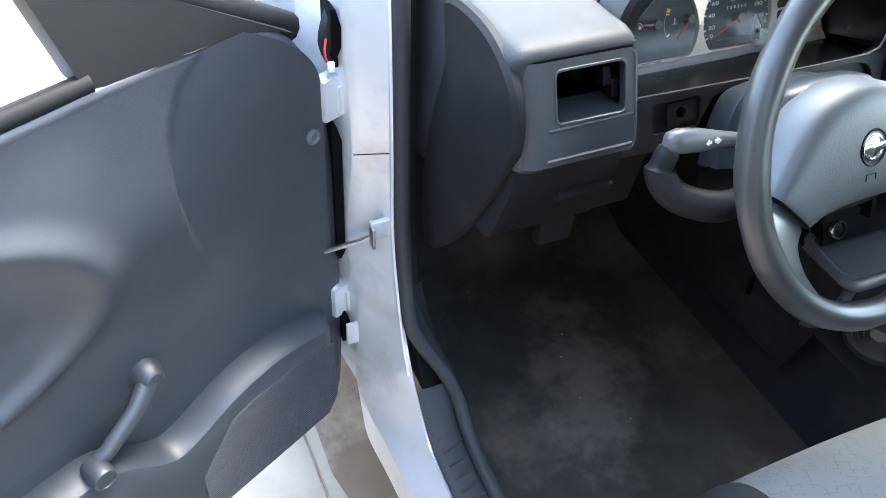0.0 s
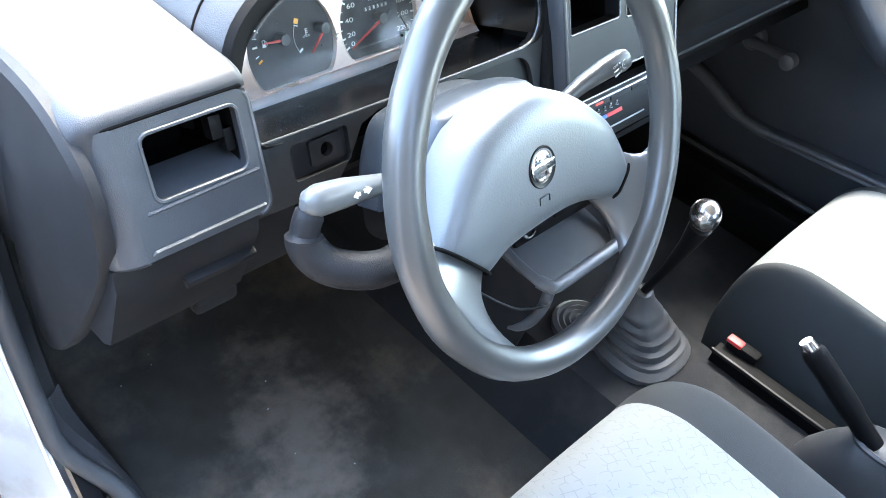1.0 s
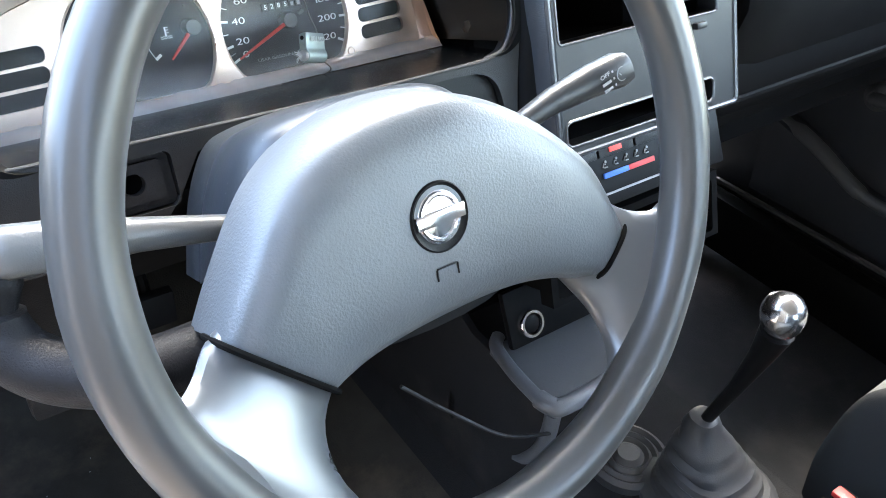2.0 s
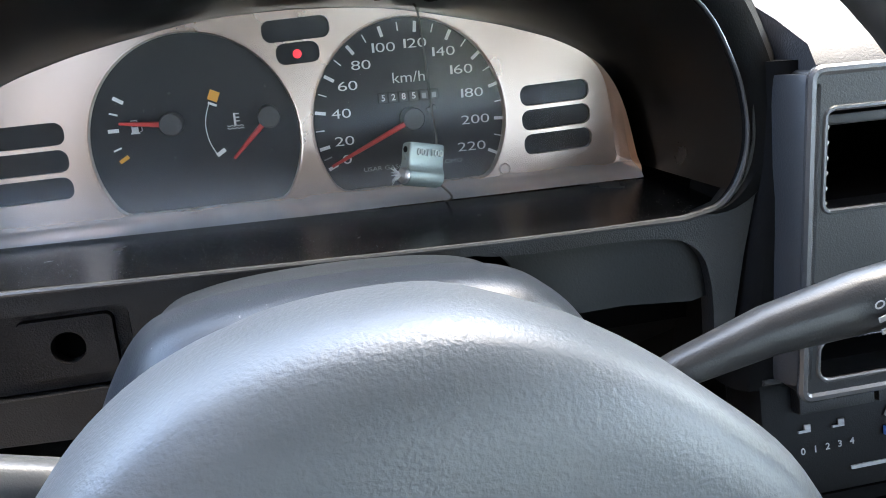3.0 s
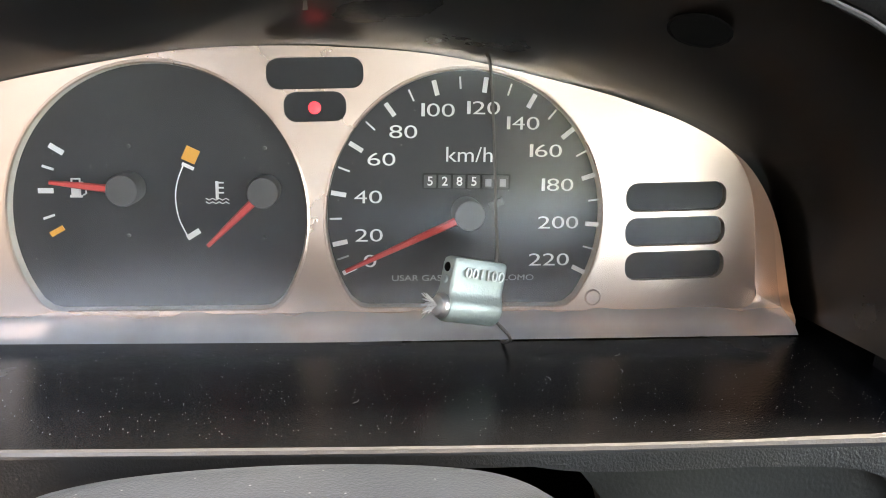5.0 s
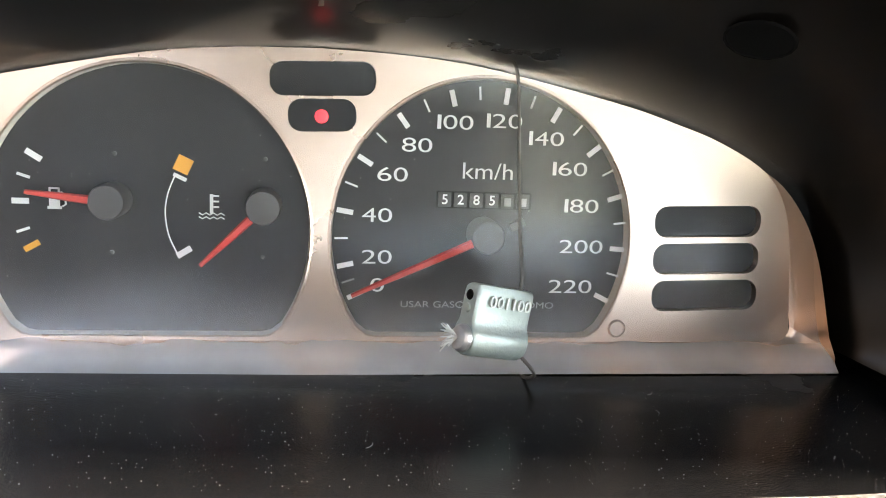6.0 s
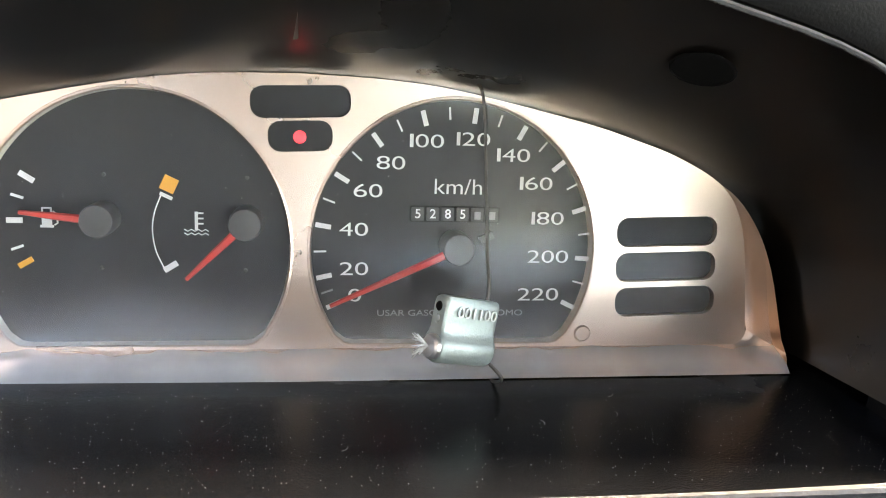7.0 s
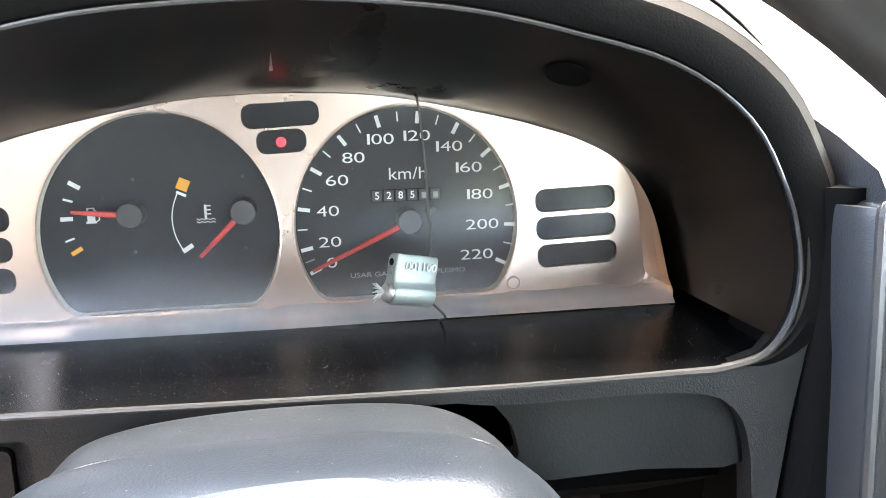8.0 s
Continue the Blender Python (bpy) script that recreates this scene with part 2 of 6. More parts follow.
def seat_cloth():
    """Light grey woven insert with short dark crossing dashes."""
    m = mat("light patterned seat cloth", (0.205, 0.213, 0.212), 0.95, grain=0.9, grain_size=1700, vary=0.05, spec=0.1)
    n, l = m.node_tree.nodes, m.node_tree.links
    b = n["Principled BSDF"]
    base = b.inputs["Base Color"].links[0].from_socket
    tc = n.new("ShaderNodeTexCoord")
    mp = n.new("ShaderNodeMapping")
    mp.inputs["Rotation"].default_value[2] = 0.5
    l.new(tc.outputs["Object"], mp.inputs[0])
    v = n.new("ShaderNodeTexVoronoi")
    v.voronoi_dimensions, v.feature = '2D', 'DISTANCE_TO_EDGE'
    v.inputs["Scale"].default_value, v.inputs["Randomness"].default_value = 88, 0.42
    l.new(mp.outputs[0], v.inputs["Vector"])
    lt = n.new("ShaderNodeMath")
    lt.operation = 'LESS_THAN'
    l.new(v.outputs["Distance"], lt.inputs[0])
    lt.inputs[1].default_value = 0.045
    no = n.new("ShaderNodeTexNoise")
    no.inputs["Scale"].default_value = 90
    l.new(tc.outputs["Object"], no.inputs["Vector"])
    g = n.new("ShaderNodeMath")
    g.operation = 'GREATER_THAN'
    l.new(no.outputs[0], g.inputs[0])
    g.inputs[1].default_value = 0.5
    k = n.new("ShaderNodeMath")
    k.operation = 'MULTIPLY'
    l.new(lt.outputs[0], k.inputs[0])
    l.new(g.outputs[0], k.inputs[1])
    k2 = n.new("ShaderNodeMath")
    k2.operation = 'MULTIPLY'
    l.new(k.outputs[0], k2.inputs[0])
    k2.inputs[1].default_value = 0.6
    mx = n.new("ShaderNodeMixRGB")
    l.new(k2.outputs[0], mx.inputs[0])
    l.new(base, mx.inputs[1])
    mx.inputs[2].default_value = (0.14, 0.15, 0.16, 1)
    l.new(mx.outputs[0], b.inputs["Base Color"])
    return m


CLOTH_L = seat_cloth()


# ---- mesh helpers ----
def part(name, bm, material, parent=None, label="", smooth=True, shadow=True):
    """Links a bmesh as one mesh object under a thing or a part."""
    bmesh.ops.recalc_face_normals(bm, faces=bm.faces)
    me = bpy.data.meshes.new(name)
    bm.to_mesh(me)
    bm.free()
    me.materials.append(material)
    if smooth:
        me.shade_smooth()
        me.set_sharp_from_angle(angle=radians(38))
    ob = new(name, me)
    ob.parent = parent
    ob.visible_shadow = shadow
    return tagged(ob, label)


def thing(name, m, label, category, group="", kind=""):
    ob = new(name)
    ob.empty_display_size = 0.05
    ob.matrix_world = m
    return tagged(ob, label, category, group, kind)


def xf(bm, m):
    bmesh.ops.transform(bm, matrix=m, verts=bm.verts)
    return bm


def box(c, s, r=0.0, bm=None, m=None, seg=2):
    """A box with rounded edges, centre c, size s."""
    b = bmesh.new()
    bmesh.ops.create_cube(b, size=1, matrix=Matrix.Translation(c) @ Matrix.Diagonal((*s, 1)))
    if r:
        bmesh.ops.bevel(b, geom=b.edges[:], offset=r, segments=seg, profile=0.6, affect='EDGES')
    return join(bm, b, m)


def join(bm, b, m=None):
    if m is not None:
        xf(b, m)
    if bm is None:
        return b
    me = bpy.data.meshes.new("tmp")
    b.to_mesh(me)
    b.free()
    bm.from_mesh(me)
    bpy.data.meshes.remove(me)
    return bm


def loft(rings, closed=True, caps=True, bm=None):
    """A skin over rings of equally many points."""
    b = bmesh.new()
    vs = [[b.verts.new(p) for p in ring] for ring in rings]
    n = len(rings[0])
    for a, c in zip(vs, vs[1:]):
        for i in range(n if closed else n - 1):
            j = (i + 1) % n
            b.faces.new((a[i], a[j], c[j], c[i]))
    if caps and closed:
        b.faces.new(vs[0])
        b.faces.new(vs[-1])
    return join(bm, b)


def smooth_line(pts, n=8, loop=False):
    """Catmull-Rom through the points."""
    pts = [Vector(p) for p in pts]
    out, k = [], len(pts)
    for i in range(k if loop else k - 1):
        if loop:
            p = [pts[(i + j - 1) % k] for j in range(4)]
        else:
            p = [pts[max(0, min(k - 1, i + j - 1))] for j in range(4)]
        for s in range(n):
            t = s / n
            out.append(0.5 * (2 * p[1] + (p[2] - p[0]) * t + (2 * p[0] - 5 * p[1] + 4 * p[2] - p[3]) * t * t + (3 * p[1] - p[0] - 3 * p[2] + p[3]) * t ** 3))
    if not loop:
        out.append(pts[-1])
    return out


def tube(pts, r, n=10, bm=None, loop=False, flat=1.0):
    """A round bar along the points; r a number or one for each point."""
    pts = [Vector(p) for p in pts]
    k = len(pts)
    rs = r if isinstance(r, (list, tuple)) else [r] * k
    rings, up = [], None
    for i, p in enumerate(pts):
        d = (pts[(i + 1) % k] - pts[i - 1]) if loop else pts[min(k - 1, i + 1)] - pts[max(0, i - 1)]
        d.normalize()
        if up is None:
            up = d.orthogonal().normalized()
        up = (up - d * up.dot(d)).normalized()
        side = d.cross(up)
        rings.append([p + (up * math.cos(a) * flat + side * math.sin(a)) * rs[i] for a in (2 * math.pi * j / n for j in range(n))])
    if loop:
        rings.append(rings[0])
        b = loft(rings, True, False)
        bmesh.ops.remove_doubles(b, verts=b.verts, dist=1e-6)
        return join(bm, b)
    return loft(rings, True, True, bm)


def plate(outer, holes, y0, y1, bm=None, m=None):
    """A sheet in the xz plane from y0 (towards the driver) to y1 with the given holes."""
    b = bmesh.new()
    for y in (y0, y1):
        edges = []
        for lp in (outer, *holes):
            vs = [b.verts.new((p[0], y, p[1])) for p in lp]
            edges += [b.edges.new((vs[i], vs[(i + 1) % len(vs)])) for i in range(len(vs))]
        bmesh.ops.triangle_fill(b, use_beauty=True, use_dissolve=False, edges=edges)
    for lp in (outer, *holes):
        k = len(lp)
        a = [b.verts.new((p[0], y0, p[1])) for p in lp]
        c = [b.verts.new((p[0], y1, p[1])) for p in lp]
        for i in range(k):
            j = (i + 1) % k
            b.faces.new((a[i], a[j], c[j], c[i]))
    bmesh.ops.remove_doubles(b, verts=b.verts, dist=1e-6)
    return join(bm, b, m)


def well(outline, y0, y1):
    """An open pocket: walls from y0 and a back at y1."""
    b = loft([[(x, y0, z) for x, z in outline], [(x, y1, z) for x, z in outline]], True, False)
    b.faces.new([b.verts.new((x, y1, z)) for x, z in outline])
    return b


def rrect(x0, z0, x1, z1, r, n=5):
    """Rounded rectangle, counter-clockwise."""
    out = []
    for cx, cz, a0 in ((x1 - r, z0 + r, -90), (x1 - r, z1 - r, 0), (x0 + r, z1 - r, 90), (x0 + r, z0 + r, 180)):
        for i in range(n + 1):
            a = radians(a0 + 90 * i / n)
            out.append((cx + r * math.cos(a), cz + r * math.sin(a)))
    return out


def lathe(profile, axis_m, n=28, bm=None):
    """A turned body: (radius, height) pairs round the local z axis."""
    rings = [[axis_m @ Vector((r * math.cos(2 * math.pi * i / n), r * math.sin(2 * math.pi * i / n), h)) for i in range(n)] for r, h in profile]
    return loft(rings, True, True, bm)


def words(text, size, m, stretch=1.0, depth=0.0001, name="lettering", material=None, parent=None, bold=0.012, fit=None):
    """Lettering in the built-in font as a mesh, centred on m, facing m's z."""
    cu = bpy.data.curves.new("tmp_text", 'FONT')
    cu.body, cu.size, cu.align_x, cu.align_y, cu.extrude, cu.offset = text, size, 'CENTER', 'CENTER', depth, size * bold
    tmp = bpy.data.objects.new("tmp_text", cu)
    scene.collection.objects.link(tmp)
    me = bpy.data.meshes.new_from_object(tmp.evaluated_get(bpy.context.evaluated_depsgraph_get()))
    bpy.data.objects.remove(tmp)
    bpy.data.curves.remove(cu)
    me.name = name
    sx, sy = stretch, 1.0
    if fit:
        xs, ys = [v.co.x for v in me.vertices], [v.co.y for v in me.vertices]
        sx, sy = fit[0] / (max(xs) - min(xs)), fit[1] / (max(ys) - min(ys))
        me.transform(Matrix.Translation((-(max(xs) + min(xs)) / 2, -(max(ys) + min(ys)) / 2, 0)))
    me.transform(m @ Matrix.Diagonal((sx, sy, 1, 1)))
    me.materials.clear()
    me.materials.append(material)
    ob = new(name, me)
    ob.parent = parent
    return ob


def bar(x, z, w, h, ang, y=-0.0006, t=0.0005, bm=None):
    """A small printed bar on the dial plane, turned clockwise by ang degrees from upright."""
    return box((0, 0, 0), (w, t, h), 0, bm, Matrix.Translation((x, y, z)) @ Matrix.Rotation(radians(ang), 4, 'Y'))


D = pose(0.035, 0, 0.90, -20, 0, 0)
FACE = pose(0, 0, 0, 90, 0, 0)


# ---- instrument cluster (all in the dash frame: x right, y into the dash, z up along the dials) ----
MIDX = -0.0505          # middle between the two dials
DIALS = (-0.1017, 0.0011)


def dial_outline(cx, rx=0.0487, rz=0.0509, cz=0.0017, flat=-0.0305, n=56):
    """A round gauge opening cut flat at its foot, the two lower corners softened."""
    a0 = math.asin((flat - cz) / rz)
    arc = [(cx + rx * math.cos(a0 + (math.pi - 2 * a0) * i / n), cz + rz * math.sin(a0 + (math.pi - 2 * a0) * i / n)) for i in range(n + 1)]
    (rx0, rz0), (lx0, lz0) = arc[0], arc[-1]
    return [(rx0 - 0.004, flat)] + [(rx0 - 0.0010, flat + 0.0006)] + arc[1:-1] + [(lx0 + 0.0010, flat + 0.0006), (lx0 + 0.004, flat)]


TOP = [(0.1085, -0.026), (0.1060, 0.000), (0.1025, 0.0150), (0.0945, 0.0262), (0.078, 0.0352), (0.0605, 0.0412), (0.0425, 0.0462), (0.003, 0.0545), (-0.022, 0.0575), (MIDX, 0.0585)]


def cluster_outline():
    right = [(p.x, p.y) for p in smooth_line([(x, z, 0) for x, z in TOP], 5)]
    left = [(2 * MIDX - x, z) for x, z in right[:-1]][::-1]
    return right + left


def instrument_cluster():
    t = thing("instrument_cluster", D, "champagne silver instrument cluster with two dark round gauges", "instrument cluster")
    face = cluster_outline()
    lo = -0.0315
    outer = [(face[-1][0] - 0.001, lo), (face[0][0] + 0.0005, lo)] + face
    def lean(loop, deg):
        cx, cz = sum(x for x, z in loop) / len(loop), sum(z for x, z in loop) / len(loop)
        return [(x + (cz - z) * math.sin(radians(deg)), z + (x - cx) * math.sin(radians(deg))) for x, z in loop]
    slots = [lean(rrect(0.0576 + o, z - 0.0052, 0.0945 + o, z + 0.0052, 0.0043), 1.7) for z, o in ((0.0094, 0.0), (-0.0030, 0.0004), (-0.0154, 0.0010))]
    slots += [lean(rrect(2 * MIDX - 0.0955, z - 0.0052, 2 * MIDX - 0.0582, z + 0.0052, 0.0043), 1.0) for z in (0.0112, -0.0012, -0.0138)]
    pills = [lean(rrect(-0.0662, 0.0446, -0.0345, 0.0548, 0.0040), 2.2), lean(rrect(-0.0607, 0.0339, -0.0402, 0.0437, 0.0040), 2.2)]
    holes = [dial_outline(c) for c in DIALS]
    bm = plate(outer, holes + slots + pills, -0.0045, 0.0015)
    for h in holes:
        tube([(x, -0.0043, z) for x, z in h], 0.0007, 6, bm, loop=True)
    # lower and side flange that turns towards the driver
    foot = [(0.1035, -0.0315), (0.06, -0.0315), (-0.05, -0.0315), (-0.16, -0.0315), (-0.2105, -0.0315)]
    steps = ((0, -0.0045), (0.28, -0.0062), (0.5, -0.0105), (0.75, -0.0185), (1, -0.028))
    loft([[(x + (0.0040 * f if x > 0.1 else 0), y, z - 0.0035 * f) for x, z in foot] for f, y in steps], False, False, bm)
    rim = [(0.1090, -0.0260)] + face[1:16]
    rings = []
    for f, y in steps:
        ring = []
        for i, (x, z) in enumerate(rim):
            q = max(0.0, 1 - i / 15)
            g = f * q ** 0.8
            ring.append((x + 0.0052 * g * q, -0.0045 + 0.76 * (y + 0.0045) * q ** 0.7, z - 0.0035 * g * q))
        rings.append(ring)
    loft(rings, False, False, bm)
    # rounded corner between foot and side
    rings = []
    for f, y in steps:
        c0, c1 = (0.1035 + 0.0040 * f, -0.0315 - 0.0035 * f), (0.1090 + 0.0052 * f, -0.0260 - 0.0035 * f)
        rings.append([(c0[0] + (c1[0] - c0[0]) * math.sin(a), y * math.cos(a) + (0.76 * (y + 0.0045) - 0.0045) * (1 - math.cos(a)), c1[1] - (c1[1] - c0[1]) * math.cos(a)) for a in np.linspace(0, math.pi / 2, 6)])
    loft(rings, False, False, bm)
    part("panel", bm, SILVER, t, "champagne painted panel with a grimy lower edge")
    for s in slots + pills:
        part("warning_lamp_cover", plate(s, [], -0.0015, 0.003), SLOT, t, "dark smoked warning lamp window")
    part("red_warning_lamp", lathe([(0.0001, 0.0002), (0.0018, 0.0002), (0.0021, 0), (0.0021, -0.001)], Matrix.Translation((-0.0507, -0.0017, 0.0384)) @ FACE, 16), RED_GLOW, t, "lit red warning lamp")
    for c, nm in zip(DIALS, ("fuel and temperature dial", "speedometer dial")):
        o = [(c + (x - c) * 1.03, 0.003 + (z - 0.003) * 1.03) for x, z in dial_outline(c)]
        d = part("dial_face", plate(o, [], 0.0, 0.004), DIAL, t, "matt black " + nm)
        wall = [dial_outline(c, 0.0487 - g, 0.0509 - g, flat=-0.0305 + g) for g in (-0.0004, 0.0002, 0.0004, 0.0011)]
        part("dial_wall", loft([[(x, y, z) for x, z in w_] for w_, y in zip(wall, (-0.0048, -0.0040, -0.0010, 0.0006))], True, False), RINGM, d, "pale ring round the gauge")
        if c == DIALS[1]:
            speedo(d)
        else:
            fuel_and_temp(d)
    # one clear lens over the whole panel, its foot swept out to the ledge
    prof = smooth_line([(-0.0282, -0.0350, 0), (-0.0248, -0.0315, 0), (-0.0222, -0.0265, 0), (-0.0200, -0.0195, 0), (-0.0185, -0.0110, 0), (-0.0178, -0.0010, 0), (-0.0178, 0.0090, 0), (-0.0186, 0.0190, 0), (-0.0204, 0.0330, 0), (-0.0230, 0.0490, 0), (-0.0238, 0.0570, 0)], 5)
    xs = [p[0] for p in face if p[0] >= MIDX]
    zs = [p[1] for p in face if p[0] >= MIDX]
    rings = []
    for y, z in ((p.x, p.y) for p in prof):
        hw = float(np.interp(z, zs, xs)) - MIDX + 0.0005 + (0.004 * min(1.0, (-0.026 - z) / 0.006) if z < -0.026 else 0.0)
        rings.append([(MIDX + hw * e, y, z) for e in np.linspace(-1, 1, 41)])
    part("lens", loft(rings, False, False), LENS, t, "clear curved lens over the gauges", shadow=False)
    part("blind_plug", lathe([(0.0001, 0.0004), (0.0024, 0.0004), (0.0026, 0.0008), (0.0031, 0)], Matrix.Translation((0.0473, -0.0045, -0.0270)) @ FACE, 16), SILVER, t)
    return t


NUMERALS = ((-0.0321, -0.0141), (-0.0325, -0.0050), (-0.0328, 0.0084), (-0.0283, 0.0214), (-0.0209, 0.0308), (-0.0091, 0.0383), (0.0066, 0.0393), (0.0206, 0.0343), (0.0290, 0.0249), (0.0337, 0.0130), (0.0345, -0.0004), (0.0317, -0.0138))


def numeral(text, m, d):
    """A wide-set dial number: each digit as broad as it is high, the one narrow."""
    wide = [0.0012 if ch == "1" else 0.0044 for ch in text]
    gap = 0.0007
    x, bm = -(sum(wide) + gap * (len(text) - 1)) / 2, bmesh.new()
    for ch, w in zip(text, wide):
        ob = words(ch, 0.0055, m @ Matrix.Translation((x + w / 2, 0, 0)), fit=(w, 0.0044), bold=-0.004, name="tmp", material=WHITE)
        bm.from_mesh(ob.data)
        bpy.data.objects.remove(ob)
        x += w + gap
    part("numeral", bm, WHITE, d, smooth=False)


def speedo(d):
    cx, cz, r = 0.0018, 0.0020, 0.0453
    turn = [-115.3] + [-102.4 + 21.8 * k for k in range(11)]
    for k, a in enumerate(turn):
        s, c = math.sin(radians(a)), math.cos(radians(a))
        part("tick", bar(cx + r * s, cz + r * c, 0.0016, 0.0052, a), WHITE, d, smooth=False)
        if k:
            b = a - 10.9 if k > 1 else -109.0
            s, c = math.sin(radians(b)), math.cos(radians(b))
            part("small_tick", bar(cx + (r + 0.0004) * s, cz + (r + 0.0004) * c, 0.0006, 0.0042, b), GREY_P if k == 1 else WHITE, d, smooth=False)
        numeral(str(20 * k), Matrix.Translation((NUMERALS[k][0], -0.0006, NUMERALS[k][1])) @ FACE, d)
    words("km/h", 0.0051, Matrix.Translation((0.0021, -0.0006, 0.0233)) @ FACE, fit=(0.0162, 0.0052), bold=-0.002, name="lettering", material=WHITE, parent=d)
    words("USAR GASOLINA SIN PLOMO", 0.0028, Matrix.Translation((0.0010, -0.0006, -0.0203)) @ FACE, fit=(0.0507, 0.0021), bold=0.0, name="lettering", material=GREY_P, parent=d)
    # odometer: a window with six drums
    o = part("odometer", plate(rrect(-0.0142, 0.0112, 0.0168, 0.0166, 0.0006), [], -0.0004, 0.001), VOID, d, "dark odometer window with six drums")
    for i in range(6):
        x = -0.0115 + 0.0051 * i
        part("drum", box((x, -0.0007, 0.0139), (0.0042, 0.0006, 0.0046), 0.0002), CAP, o)
        if i < 4:
            words("5285"[i], 0.0044, Matrix.Translation((x, -0.0013, 0.0139)) @ FACE, 1.0, name="digit", material=WHITE, parent=o)
        else:
            part("digit_bar", box((x, -0.0012, 0.0136), (0.0021, 0.0004, 0.0026)), GREY_P, o)
    needle(d, (0.0014, 0.0033), (-0.0405, -0.0159), 0.0054, 0.008)


def needle(d, c, tip, cap_r, tail):
    y = -0.0095
    c, tip = Vector((c[0], y, c[1])), Vector((tip[0], y, tip[1]))
    u = (tip - c).normalized()
    w = Vector((-u.z, 0, u.x))
    rings = []
    for f, h in ((0.0, 0.0015), (0.5, 0.0012), (1.0, 0.0007)):
        p = c.lerp(tip, f)
        rings.append([p + w * h + Vector((0, 0.0005, 0)), p - w * h + Vector((0, 0.0005, 0)), p - w * h * 0.6 - Vector((0, 0.0006, 0)), p + w * h * 0.6 - Vector((0, 0.0006, 0))])
    nd = part("needle", loft(rings), NEEDLE, d, "red pointer")
    part("cap", lathe([(cap_r, 0), (cap_r, 0.0098), (cap_r * 0.92, 0.0108), (0.0001, 0.0112)], Matrix.Translation((c.x, 0, c.z)) @ FACE, 24), CAP, d, "dark round pointer cap")
    if tail > 0.005:
        p = c - u * (cap_r + 0.0045)
        part("needle_tail", box((0, 0, 0), (0.0026, 0.0012, 0.005), 0.0003, None, Matrix.Translation(p) @ Matrix.Rotation(math.atan2(u.x, u.z), 4, 'Y')), CAP, d)


def fuel_and_temp(d):
    for x, z, w, h, a, mt in ((-0.1345, 0.0237, 0.0017, 0.0050, -58, WHITE), (-0.1375, 0.0176, 0.0008, 0.0038, -72, WHITE), (-0.1386, 0.0100, 0.0017, 0.0048, -90, WHITE),
                              (-0.1381, 0.0013, 0.0008, 0.0038, -110, WHITE), (-0.1358, -0.0035, 0.0018, 0.0048, -120, ORANGE),
                              (-0.0917, -0.0046, 0.0019, 0.0048, -122, WHITE), (-0.0928, 0.0184, 0.0011, 0.0042, -65, WHITE)):
        part("tick", bar(x, z, w, h, a), mt, d, smooth=False)
    part("hot_mark", bar(-0.0918, 0.0222, 0.0047, 0.0048, 25), ORANGE, d, "orange square", smooth=False)
    arc = smooth_line([(-0.0943, -0.0007, 0.0188), (-0.0964, -0.0007, 0.0133), (-0.0972, -0.0007, 0.0074), (-0.0962, -0.0007, 0.0005), (-0.0934, -0.0007, -0.0058)], 6)
    part("arc_line", tube(arc, 0.00024, 5), WHITE, d)
    # pump and thermometer signs
    bm = box((-0.1290, -0.0006, 0.0098), (0.0030, 0.0004, 0.0024))
    for dx in (-0.0013, 0.0013):
        box((-0.1290 + dx, -0.0006, 0.0125), (0.0005, 0.0004, 0.0034), 0, bm)
    box((-0.1290, -0.0006, 0.0140), (0.0030, 0.0004, 0.0005), 0, bm)
    box((-0.1290, -0.0006, 0.0082), (0.0040, 0.0004, 0.0008), 0, bm)
    tube([(-0.1272, -0.0006, 0.0130), (-0.1260, -0.0006, 0.0121), (-0.1258, -0.0006, 0.0092), (-0.1268, -0.0006, 0.0086)], 0.0003, 5, bm)
    part("pump_sign", bm, WHITE, d, smooth=False)
    bm = box((-0.0835, -0.0006, 0.0105), (0.0010, 0.0004, 0.0060))
    for i in range(3):
        box((-0.0822, -0.0006, 0.0130 - 0.0017 * i), (0.0019, 0.0004, 0.0005), 0, bm)
    for z in (0.0074, 0.0062):
        tube([(-0.0873 + 0.0011 * i, -0.0006, z + 0.00035 * (-1) ** i) for i in range(8)], 0.00022, 4, bm)
    part("temperature_sign", bm, WHITE, d, smooth=False)
    for x, z in ((-0.1117, 0.0249), (-0.1130, -0.0051), (-0.0675, 0.0247), (-0.0681, -0.0058)):
        part("pin", lathe([(0.0007, 0), (0.0007, 0.0012), (0.0001, 0.0014)], Matrix.Translation((x, 0, z)) @ FACE, 8), CAP, d)
    needle(d, (-0.1120, 0.0112), (-0.1344, 0.0136), 0.0053, 0)
    needle(d, (-0.0675, 0.0107), (-0.0857, -0.0071), 0.0053, 0)


instrument_cluster()

# ---- dashboard ----
LIP = [(0.098, -0.0396), (0.112, -0.0357), (0.1205, -0.025), (0.1240, -0.010), (0.1225, 0.006), (0.1175, 0.022), (0.104, 0.045), (0.078, 0.063), (0.041, 0.074), (0.010, 0.0805), (-0.022, 0.0835), (MIDX, 0.0845)]


